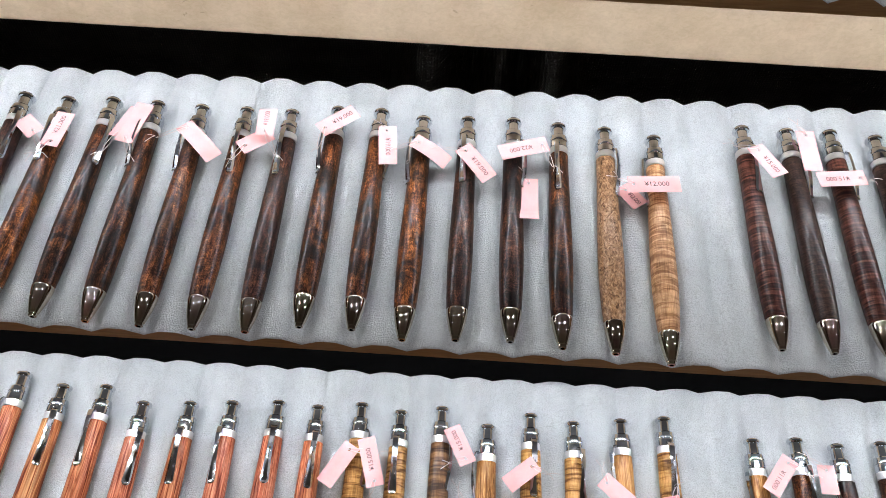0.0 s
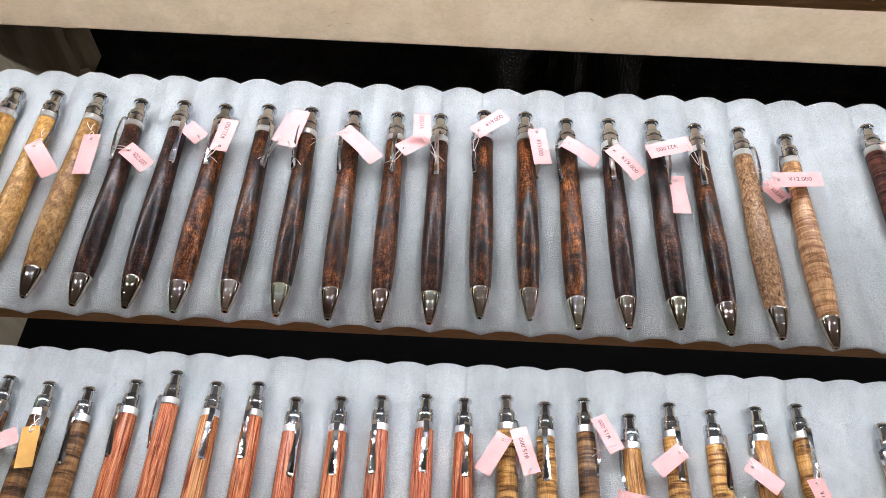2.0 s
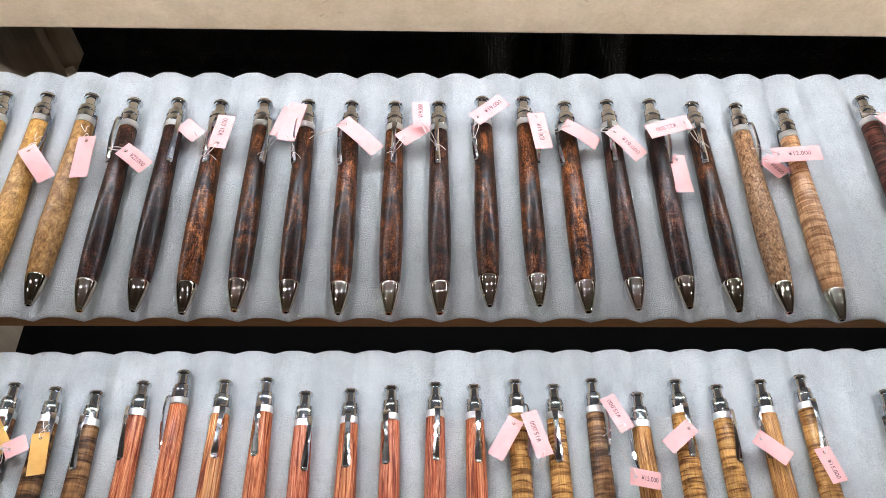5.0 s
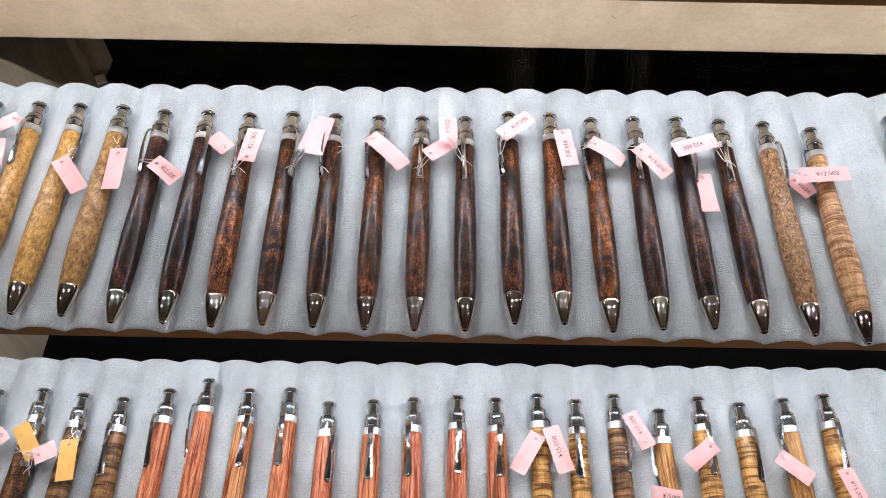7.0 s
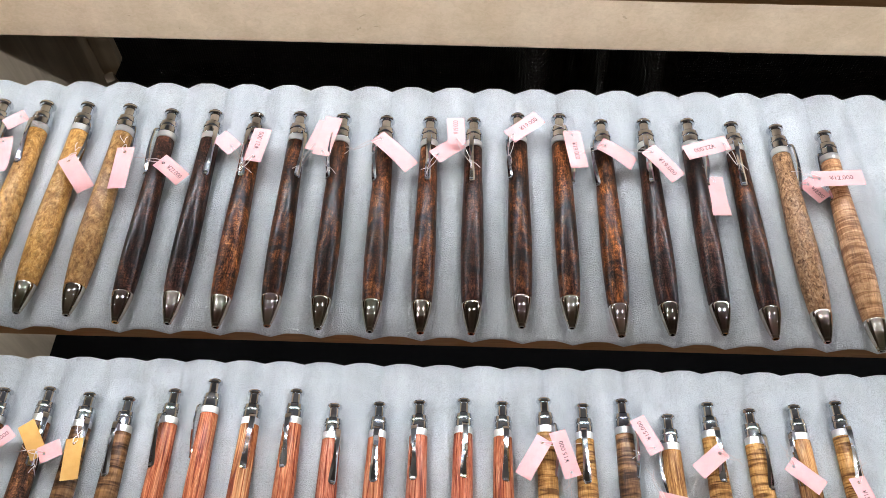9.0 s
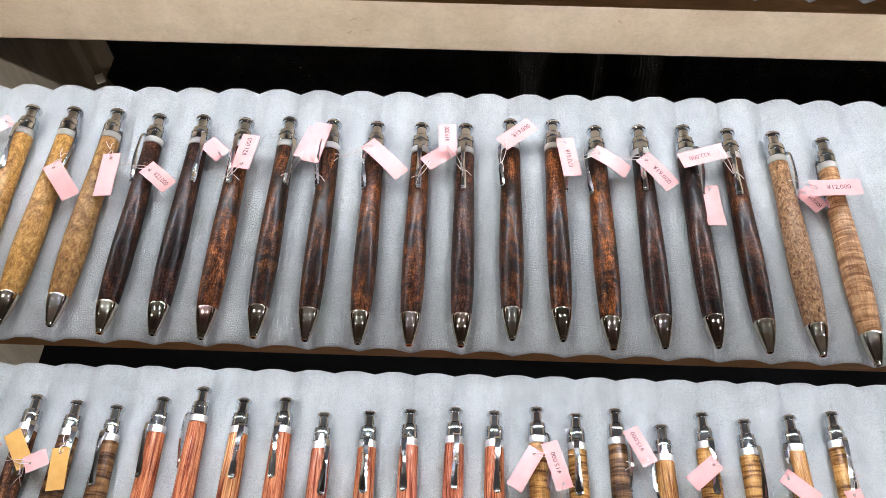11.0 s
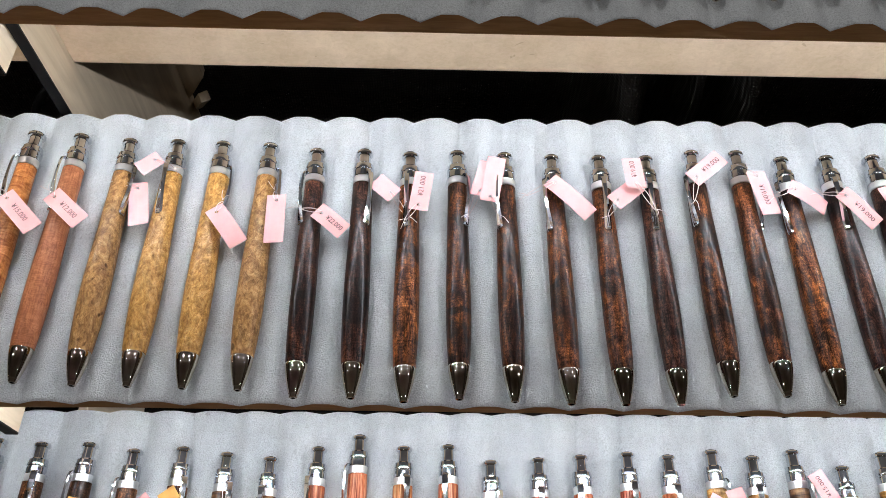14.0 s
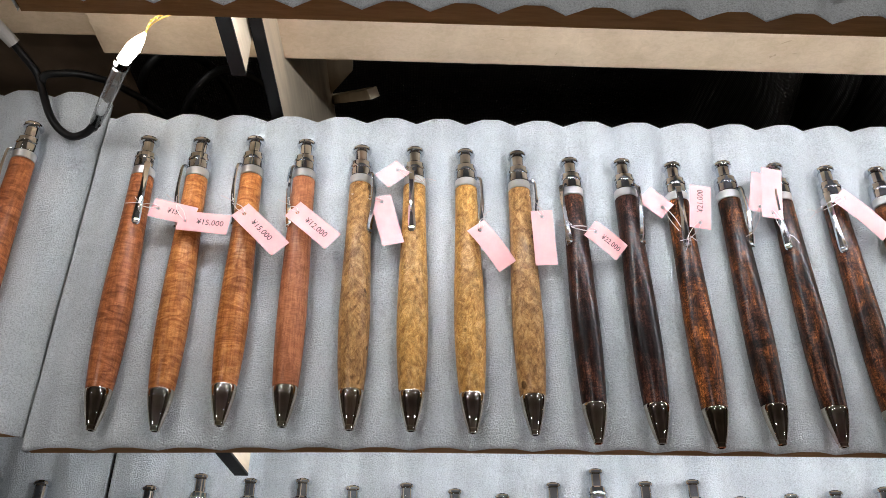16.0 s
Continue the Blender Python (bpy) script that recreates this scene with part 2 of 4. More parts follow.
weave = material("black_glossy_weave", (0.012, 0.010, 0.008), 0.34)
net = Net(weave)
at = net.place()
w1 = net.add("ShaderNodeTexWave", Scale=120.0, Distortion=0.6)
w1.bands_direction = "X"
w2 = net.add("ShaderNodeTexWave", Scale=140.0, Distortion=0.6)
w2.bands_direction = "Z"
net.link(at, w1.inputs["Vector"])
net.link(at, w2.inputs["Vector"])
both = net.mix("MULTIPLY", 1.0, w1.outputs["Color"], w2.outputs["Color"])
net.colour(net.ramp(net.noise(at, 9, 3, 0.6), (0.3, (0.008, 0.006, 0.004)), (0.7, (0.014, 0.011, 0.007))))
net.bump(both, 0.8, 0.0012)
net.b.inputs["Specular IOR Level"].default_value = 1.0

pink_paper = material("pink_card", (0.82, 0.50, 0.48), 0.8)
net = Net(pink_paper)
net.colour(net.ramp(net.noise(net.place((1, 1, 1), True), 130, 4, 0.6), (0.3, (0.77, 0.39, 0.385)), (0.7, (0.81, 0.46, 0.45))))
net.bump(net.noise(net.place(), 800, 3, 0.6), 0.12, 0.0004)
yellow_paper = material("yellow_card", (0.62, 0.40, 0.12), 0.8)
net = Net(yellow_paper)
net.colour(net.ramp(net.noise(net.place((1, 1, 1), True), 130, 4, 0.6), (0.3, (0.58, 0.31, 0.075)), (0.7, (0.66, 0.38, 0.11))))
ink = material("black_ink", (0.02, 0.018, 0.02), 0.7)
thread = material("pale_thread", (0.72, 0.62, 0.60), 0.9)
rubber = material("black_rubber", (0.005, 0.005, 0.005), 0.4)
Net(rubber).b.inputs["Specular IOR Level"].default_value = 0.25
# brown darkened to stand for the shade in the neighbouring stand's recess
shade_brown = material("shaded_brown_board", (0.055, 0.034, 0.02), 0.7)
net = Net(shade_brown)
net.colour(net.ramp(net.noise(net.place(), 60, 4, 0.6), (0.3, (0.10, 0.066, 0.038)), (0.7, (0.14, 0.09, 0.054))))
glass = material("clear_glass", (1, 1, 1), 0.03)
Net(glass).b.inputs["Transmission Weight"].default_value = 1.0
glow = material("glowing_tip", (1, 1, 1), 0.4)
Net(glow).b.inputs["Emission Color"].default_value = (1.0, 0.93, 0.80, 1)
Net(glow).b.inputs["Emission Strength"].default_value = 40.0
gold_wire = material("golden_lit_wire", (0.75, 0.45, 0.08), 0.3)
Net(gold_wire).b.inputs["Emission Color"].default_value = (1.0, 0.55, 0.08, 1)
Net(gold_wire).b.inputs["Emission Strength"].default_value = 0.5
grey_plastic = material("grey_plastic", (0.45, 0.43, 0.40), 0.5)
wall_paint = material("dark_wall_paint", (0.10, 0.075, 0.055), 0.8)
net = Net(wall_paint)
net.colour(net.ramp(net.noise(net.place(), 3, 4, 0.6), (0.3, (0.085, 0.063, 0.046)), (0.7, (0.115, 0.088, 0.066))))
led_chip = material("lit_led_chip", (0.9, 0.9, 0.85), 0.4)
Net(led_chip).b.inputs["Emission Color"].default_value = (*COOL, 1)
Net(led_chip).b.inputs["Emission Strength"].default_value = LED_GLOW
# for the added sheets under the trays that the pens' chrome reflects
sheet_grey = material("reflected_grey_sheet", (0.24, 0.24, 0.245), 0.7)
net = Net(sheet_grey)
net.bump(net.noise(net.place(), 600, 3, 0.6), 0.2, 0.0004)
tape_white = material("white_tape", (0.75, 0.75, 0.74), 0.5)
ceiling_paint = material("warm_ceiling_paint", (0.17, 0.135, 0.095), 0.8)
net = Net(ceiling_paint)
net.colour(net.ramp(net.noise(net.place(), 2.5, 4, 0.6), (0.3, (0.15, 0.118, 0.082)), (0.7, (0.19, 0.152, 0.108))))
floor_wood = material("brown_floor", (0.14, 0.085, 0.05), 0.5)


# ---- mesh helpers ----
def mesh_of(name, bm, mat, smooth=False):
    me = bpy.data.meshes.new(name)
    bmesh.ops.recalc_face_normals(bm, faces=bm.faces)
    bm.to_mesh(me)
    bm.free()
    me.materials.append(mat)
    if smooth:
        me.polygons.foreach_set("use_smooth", [True] * len(me.polygons))
    return me


def part(name, data, mat, parent, label="", smooth=False):
    me = mesh_of(name, data, mat, smooth) if isinstance(data, bmesh.types.BMesh) else data
    ob = new(name, me)
    ob.parent = parent
    return tagged(ob, label)


def thing(name, label, category, group="", kind="", at=None):
    ob = new(name)
    ob.empty_display_size = 0.01
    if at is not None:
        ob.matrix_world = at
    return tagged(ob, label, category, group, kind)


def box(x0, x1, y0, y1, z0, z1, bevel=0.0):
    bm = bmesh.new()
    bmesh.ops.create_cube(bm, size=1)
    for v in bm.verts:
        v.co = Vector((x0 + (v.co.x + 0.5) * (x1 - x0), y0 + (v.co.y + 0.5) * (y1 - y0), z0 + (v.co.z + 0.5) * (z1 - z0)))
    if bevel:
        bmesh.ops.bevel(bm, geom=bm.edges[:], offset=bevel, segments=2, affect="EDGES", profile=0.6)
    return bm


def slab(outline, x0, x1, bevel=0.0):
    """A flat board cut to an outline of (y, z), from x0 to x1."""
    bm = bmesh.new()
    f = bm.faces.new([bm.verts.new((x0, y, z)) for y, z in outline])
    made = bmesh.ops.extrude_face_region(bm, geom=[f])
    for v in made["geom"]:
        if isinstance(v, bmesh.types.BMVert):
            v.co.x = x1
    if bevel:
        bmesh.ops.bevel(bm, geom=bm.edges[:], offset=bevel, segments=1, affect="EDGES")
    return bm


def lathe(profile, around=24, lift=0.0):
    """Turned about the y axis; profile rows are (y, radius)."""
    bm = bmesh.new()
    rings = []
    for y, r in profile:
        if r < 1e-6:
            rings.append([bm.verts.new((0, y, lift))])
        else:
            rings.append([bm.verts.new((r * math.cos(2 * math.pi * k / around), y, lift + r * math.sin(2 * math.pi * k / around))) for k in range(around)])
    for a, b in zip(rings, rings[1:]):
        for k in range(around):
            j = (k + 1) % around
            if len(a) == 1:
                bm.faces.new((a[0], b[k], b[j]))
            elif len(b) == 1:
                bm.faces.new((a[k], a[j], b[0]))
            else:
                bm.faces.new((a[k], a[j], b[j], b[k]))
    return bm


def tube(points, radius, around=8, steps=6):
    """A round cord that bends smoothly through the points."""
    p = [Vector(q) for q in points]
    line = []
    for i in range(len(p) - 1):
        a, b, c, d = p[max(i - 1, 0)], p[i], p[i + 1], p[min(i + 2, len(p) - 1)]
        for s in range(steps):
            t = s / steps
            line.append(0.5 * ((2 * b) + (c - a) * t + (2 * a - 5 * b + 4 * c - d) * t * t + (3 * b - a - 3 * c + d) * t ** 3))
    line.append(p[-1])
    bm = bmesh.new()
    rings = []
    side = None
    for i, q in enumerate(line):
        way = (line[min(i + 1, len(line) - 1)] - line[max(i - 1, 0)]).normalized()
        if side is None:
            side = way.orthogonal().normalized()
        side = (side - way * side.dot(way)).normalized()
        up = way.cross(side)
        rings.append([bm.verts.new(q + radius * (side * math.cos(2 * math.pi * k / around) + up * math.sin(2 * math.pi * k / around))) for k in range(around)])
    for a, b in zip(rings, rings[1:]):
        for k in range(around):
            j = (k + 1) % around
            bm.faces.new((a[k], a[j], b[j], b[k]))
    bm.faces.new(rings[0])
    bm.faces.new(rings[-1])
    return bm


# ---- the room ----
def structure(name, bm, mat, label, category):
    return tagged(new(name, mesh_of(name, bm, mat)), label, category, kind="structure")


structure("floor", box(-3.2, 3.2, -2.6, 2.6, -0.1, 0.0), floor_wood, "plain brown floor of the shop", "floor")
structure("ceiling", box(-3.2, 3.2, -2.6, 2.6, 2.8, 2.9), ceiling_paint, "plain brown ceiling above the counter", "ceiling")
structure("wall_north", box(-3.2, 3.2, 2.6, 2.7, 0.0, 2.8), wall_paint, "plain dark wall behind the stand", "wall")
structure("wall_south", box(-3.2, 3.2, -2.7, -2.6, 0.0, 2.8), ceiling_paint, "plain brown wall facing the stand", "wall")
structure("wall_east", box(3.2, 3.3, -2.6, 2.6, 0.0, 2.8), wall_paint, "plain dark side wall", "wall")
structure("wall_west", box(-3.3, -3.2, -2.6, 2.6, 0.0, 2.8), wall_paint, "plain dark side wall", "wall")

counter = thing("counter", "plain black shop counter under the stepped stand", "counter")
part("body", box(-1.1, 1.1, -0.28, 0.30, 0.0, 0.665), black_top, counter)
part("worktop", box(-1.12, 1.12, -0.30, 0.310, 0.665, 0.70, 0.002), black_top, counter)

# black woven cloth hanging behind the steps, with soft folds
bm = bmesh.new()
cols, rows_n = 400, 72
grid = []
for j in range(rows_n + 1):
    z = 0.003 + 1.117 * j / rows_n
    line = []
    for i in range(cols + 1):
        x = -0.80 + 1.6 * i / cols
        fold = 0.012 * math.sin(x * 31 + 0.4) * math.sin(x * 7.3 + 1.1) + 0.012 * math.exp(-((x - 0.150) / 0.010) ** 2)
        low = min(1.0, max(0.0, (0.795 - z) / 0.105))
        drape = low * low * (3 - 2 * low) * (0.082 * math.exp(-((x - 0.112) / 0.024) ** 2) + 0.06 * math.exp(-((x - 0.178) / 0.012) ** 2) + 0.07 * math.exp(-((x - 0.228) / 0.020) ** 2))
        line.append(bm.verts.new((x, 0.445 - 0.035 * (1 - j / rows_n) - drape + fold * (0.6 + 0.4 * (1 - j / rows_n)), z)))
    grid.append(line)
for a, b in zip(grid, grid[1:]):
    for i in range(cols):
        bm.faces.new((a[i], a[i + 1], b[i + 1], b[i]))
bmesh.ops.solidify(bm, geom=bm.faces[:], thickness=0.001)
cloth = new("backcloth", mesh_of("backcloth", bm, weave, True))
tagged(cloth, "black coarsely woven cloth hanging behind the trays", "cloth")

# ---- the stepped stand ----
STEP_Y, STEP_Z = 0.133, 0.103
stand = thing("display_stand", "stepped stand of cream plywood with black front edges", "display stand")
outline = ((0.338, 0.70), (0.338, 0.9975), (0.1826, 0.9975), (0.1826, 0.8916), (0.0545, 0.8916), (0.0545, 0.7886), (-0.09, 0.7886), (-0.09, 0.70))
part("side_panel", slab(outline, -0.2720, -0.2665), cream_wood, stand)
part("side_panel", slab(outline, 0.640, 0.6455), cream_wood, stand)
for y0, z0, z1 in ((0.1826, 0.8918, 0.9975), (0.0545, 0.7888, 0.8916)):
    part("edge_strip", box(-0.2722, -0.2663, y0 - 0.0012, y0 - 0.0001, z0, z1), black_edge, stand, "black front edging")
part("rail", box(-0.357, 0.66, 0.2086, 0.2206, 0.9105, 0.9975, 0.0012), kraft, stand, "pale tan fibreboard rail with dark flecks")
part("rail", box(-0.357, 0.66, 0.0756, 0.0876, 0.810, 0.8916, 0.0012), kraft, stand)
for y0, y1, z0, z1 in ((0.0168, 0.0756, 0.8450, 0.8916), (0.1630, 0.2086, 0.9500, 0.9975)):
    bracket = part("bracket", slab(((y0, z1), (y0, z0), (y1, z0), (y1, z1)), -0.2790, -0.2732), cream_wood, stand, "pale wooden bracket with a black front edge")
    part("edge_strip", box(-0.2792, -0.2730, y0 - 0.0012, y0 - 0.0001, z0, z1), black_edge, bracket, "black front edging")
bm = box(-0.2663, -0.2478, 0.327, 0.335, 0.745, 0.9975, 0.0006)
for v in bm.verts:
    if v.co.z < 0.80:
        v.co.z += max(0.0, (v.co.x + 0.2625) / 0.0147) * 0.027
part("post", bm, cream_wood, stand)
low_end, far_end = Vector((-0.2720, 0.3500, 0.7110)), Vector((-0.2284, 0.2726, 0.8114))
bm = box(-0.0035, 0.0035, 0.0, (far_end - low_end).length, -0.0035, 0.0035, 0.0006)
bmesh.ops.transform(bm, matrix=Matrix.Translation(low_end) @ (far_end - low_end).to_track_quat("Y", "Z").to_matrix().to_4x4(), verts=bm.verts[:])
part("cleat", bm, cream_wood, stand)

side_stand = thing("display_stand", "neighbouring stepped plywood stand beside the long trays, back board coloured shade-dark", "display stand")
part("rail", box(-0.80, -0.359, 0.2146, 0.2266, 0.9165, 0.9975, 0.0012), kraft, side_stand)
# back of the recess, its shade put into the board's colour
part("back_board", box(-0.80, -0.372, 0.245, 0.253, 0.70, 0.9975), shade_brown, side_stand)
part("side_panel", slab(((0.24, 0.70), (0.24, 0.8916), (0.062, 0.8916), (0.062, 0.7886), (-0.08, 0.7886), (-0.08, 0.70)), -0.80, -0.794), cream_wood, side_stand)
part("side_panel", slab(((0.24, 0.70), (0.24, 0.8916), (0.062, 0.8916), (0.062, 0.7886), (-0.08, 0.7886), (-0.08, 0.70)), -0.52, -0.514), cream_wood, side_stand)

# ---- the trays ----
PITCH, CREST, BOARD = 0.0249, 0.0046, 0.0066


def ripple(x, first):
    u = ((x - first) / PITCH) % 1.0
    d = abs(u - 0.5) * 2
    return CREST * (1 - max(0.0, (d - 0.30) / 0.70) ** 1.08)


def tray(x0, x1, y0, y1, valley, first, label, seed, board=BOARD, rolled=0.0012, swing=0.0, fan=0.0):
    """A board with a rippled suede top; valley is the height of its grooves."""
    t = thing("pen_tray", label, "tray", "pen trays", at=pose(x0, y0, valley))
    xs = [x0]
    k = math.ceil((x0 - first) / PITCH * 14)
    while first + k * PITCH / 14 < x1:
        if first + k * PITCH / 14 > x0 + 0.0004:
            xs.append(first + k * PITCH / 14)
        k += 1
    xs.append(x1)
    n, deep = 24, y1 - y0

    def edge(x):
        return rolled * max(0.0, 1 - min(x - x0, x1 - x) / (0.0020 + rolled)) ** 2

    def ahead(x, v):
        return v - swing * min(1.0, max(0.0, (-0.21 - x) / 0.14)) * (1 - v / deep) + fan * x * v / deep

    def height(x, v):
        worn = 0.00035 * noise.noise(Vector((x * 40 + seed, v * 55, 0))) + 0.0002 * noise.noise(Vector((x * 190, v * 160, seed)))
        drop = edge(x)
        lip = 0.0009 * max(0.0, 1 - v / 0.0016) ** 2 + 0.0009 * max(0.0, 1 - (deep - v) / 0.0016) ** 2
        return ripple(x, first) + worn - drop - lip

    vs = [0, 0.0006, 0.0016] + [0.0016 + (deep - 0.0032) * j / n for j in range(1, n)] + [deep - 0.0016, deep - 0.0006, deep]
    for name, mat in (("suede_top", suede), ("board", board_brown)):
        bm = bmesh.new()
        top, low = [], []
        cloth_part = name == "suede_top"
        us = xs if cloth_part else [x0 + 0.0012] + xs[1:-1] + [x1 - 0.0012]
        ys = vs if cloth_part else [0.0006, deep - 0.0006]
        for v in ys:
            top.append([bm.verts.new((x - x0, ahead(x, v), height(x, v) if cloth_part else ripple(x, first) - edge(x) - 0.0012)) for x in us])
            low.append([bm.verts.new((x - x0, ahead(x, v), (-board + 0.0003 if x in (x0, x1) else ripple(x, first) - edge(x) - 0.0010) if cloth_part else -board)) for x in us])
        m = len(xs)
        for j in range(len(ys) - 1):
            for i in range(m - 1):
                bm.faces.new((top[j][i], top[j][i + 1], top[j + 1][i + 1], top[j + 1][i]))
                bm.faces.new((low[j][i], low[j + 1][i], low[j + 1][i + 1], low[j][i + 1]))
            bm.faces.new((top[j][0], top[j + 1][0], low[j + 1][0], low[j][0]))
            bm.faces.new((top[j][m - 1], low[j][m - 1], low[j + 1][m - 1], top[j + 1][m - 1]))
        for j in (0, len(ys) - 1):
            for i in range(m - 1):
                bm.faces.new((top[j][i], low[j][i], low[j][i + 1], top[j][i + 1]))
        part(name, bm, mat, t, "brown board edge" if name == "board" else "", smooth=cloth_part)
    # unseen sheet added so the chrome below mirrors grey instead of brown board
    part("lining", box(0.004, x1 - x0 - 0.004, 0.003, deep - 0.003, -board - 0.0004, -board - 0.00005), sheet_grey, t, "unseen grey sheet added underneath for the chrome to reflect")
    return t


V_MAIN = 0.8985
V_HIGH = V_MAIN + STEP_Z + 0.0035
tray(-0.3515, 0.66, 0.0145, 0.1813, V_MAIN, 0.0, "long pale grey suede tray with rippled grooves, full of pens", 1, swing=0.0018, fan=0.010)
tray(-0.353, 0.66, -0.121, 0.0456, V_MAIN - STEP_Z, -0.0018, "pale grey rippled suede tray on the low step", 2, fan=0.006)
tray(-0.345, 0.66, 0.1470, 0.3165, V_HIGH, 0.0045, "grey rippled suede tray on the high step, part empty", 3, 0.0072)
tray(-0.80, -0.3545, 0.0190, 0.1905, V_MAIN, -0.382, "pale grey suede tray butted beside the long one", 4, rolled=0.0055)
tray(-0.80, -0.3560, -0.115, 0.0535, V_MAIN - STEP_Z, -0.384, "pale grey suede tray low beside the long one", 5, rolled=0.0055)

# ---- the light tapes under the tray lips ----
LED = mesh_of("led", box(-0.0025, 0.0025, -0.0025, 0.0025, -0.0010, 0.0), led_chip)
for ly, lz, pitch in ((0.1580, 0.9945, 0.029), (0.0260, 0.8895, 0.036)):
    strip = thing("led_strip", "white light tape with small cool lit chips under a tray", "light strip", "light tapes", at=pose(-0.325, ly, lz, -36, 0, 0))
    part("tape", box(0, 0.98, -0.004, 0.004, 0.0001, 0.0006), tape_white, strip)
    for k in range(int(0.97 / pitch)):
        part("led", LED, None, strip).location = (0.008 + k * pitch, 0, 0)

# ---- the pens ----
LIFT = 0.0075
NOSE = [(0.0024, 0.0), (0.0024, 0.00100), (0.0008, 0.00110), (0.0008, 0.00150), (0.0011, 0.00190), (0.0024, 0.00206), (0.0026, 0.00232), (0.0060, 0.00332), (0.0100, 0.00430), (0.0135, 0.00494), (0.0154, 0.00518), (0.0162, 0.00524), (0.0167, 0.00506), (0.0168, 0.00460)]
CURVY = [(0.0166, 0.00460), (0.0168, 0.00512), (0.0220, 0.00558), (0.0300, 0.00612), (0.0400, 0.00652), (0.0500, 0.00662), (0.0620, 0.00642), (0.0750, 0.00602), (0.0880, 0.00562), (0.1000, 0.00528), (0.1100, 0.00512), (0.1158, 0.00506), (0.1160, 0.00470)]
LEAN = [(y, r if r < 0.0050 else 0.0051 + (r - 0.0051) * 0.66) for y, r in CURVY]
SLIM = [(0.0166, 0.00480), (0.0168, 0.00540), (0.0250, 0.00590), (0.0400, 0.00618), (0.0560, 0.00624), (0.0720, 0.00614), (0.0880, 0.00592), (0.1000, 0.00568), (0.1100, 0.00548), (0.1158, 0.00540), (0.1160, 0.00500)]
RING = [(0.1162, 0.00436), (0.1162, 0.00518), (0.1200, 0.00518), (0.1200, 0.00436)]
COLLAR = [(0.1201, 0.00410), (0.1201, 0.00528), (0.1204, 0.00540), (0.1236, 0.00540), (0.1238, 0.00512), (0.1244, 0.00512), (0.1246, 0.00546), (0.1249, 0.00552), (0.1258, 0.00552), (0.1260, 0.00520), (0.1280, 0.00512), (0.1286, 0.00470), (0.1286, 0.00324)]
PLUNGER = [(0.1285, 0.00350), (0.1290, 0.00334), (0.1350, 0.00328), (0.1352, 0.00290)]
KNOB = [(0.1349, 0.00294), (0.1352, 0.00420), (0.1357, 0.00462), (0.1366, 0.00462), (0.1372, 0.00431), (0.1373, 0.00357), (0.1378, 0.00315), (0.1380, 0.00000)]


def clip_mesh():
    """A spring clip: a bridge at the collar, a bar that rises to a ridge, and a spoon-shaped flat end with a small lip."""
    bm = bmesh.new()
    rows_c = []
    # along the pen, height, half width, share of the width that is flat, drop of the side slopes
    run = [(0.1216, 0.0050, 0.0014, 0.80, 0.0004), (0.1215, 0.0066, 0.0015, 0.80, 0.0004), (0.1206, 0.0077, 0.0015, 0.80, 0.0005), (0.1190, 0.0081, 0.0014, 0.80, 0.0005), (0.1150, 0.0083, 0.0013, 0.70, 0.0005), (0.1100, 0.0084, 0.0012, 0.50, 0.0006), (0.1065, 0.0084, 0.0012, 0.12, 0.0009), (0.1030, 0.0082, 0.0013, 0.14, 0.0011), (0.0995, 0.0078, 0.0015, 0.30, 0.0011), (0.0955, 0.0072, 0.0017, 0.46, 0.0010), (0.0920, 0.0066, 0.0018, 0.56, 0.0009), (0.0904, 0.0064, 0.0017, 0.58, 0.0007), (0.0896, 0.0067, 0.0013, 0.60, 0.0005), (0.0891, 0.0064, 0.0008, 0.60, 0.0005)]
    for y, r, w, flat, drop in run:
        ring = [bm.verts.new((w * k, y, r - drop)) for k in (-1,)] + [bm.verts.new((w * k * flat, y, r)) for k in (-1, 1)] + [bm.verts.new((w, y, r - drop))]
        rows_c.append(ring + [bm.verts.new((w * k * 0.9, y, r - drop - 0.0006)) for k in (1, -1)])
    for a, b in zip(rows_c, rows_c[1:]):
        for k in range(6):
            j = (k + 1) % 6
            bm.faces.new((a[k], a[j], b[j], b[k]))
    bm.faces.new(rows_c[0])
    bm.faces.new(rows_c[-1])
    return mesh_of("clip", bm, chrome, True)


def sharp(me, degrees=16):
    me.set_sharp_from_angle(angle=radians(degrees))
    return me


CLIP = sharp(clip_mesh(), 28)
METAL = {
    "nose_cone": sharp(mesh_of("nose_cone", lathe(NOSE, 32), gunmetal, True), 30),
    "ring": sharp(mesh_of("ring", lathe(RING, 28), bright_ring, True)),
    "collar": sharp(mesh_of("collar", lathe(COLLAR, 28), dark_chrome, True)),
    "plunger": sharp(mesh_of("plunger", lathe(PLUNGER, 24), dark_chrome, True)),
    "knob": sharp(mesh_of("knob", lathe(KNOB, 28), chrome, True)),
}
BARRELS = {}


DARK = ("dusk", "ironwood", "amber", "russet", "curly_dark", "ebony", "pear")


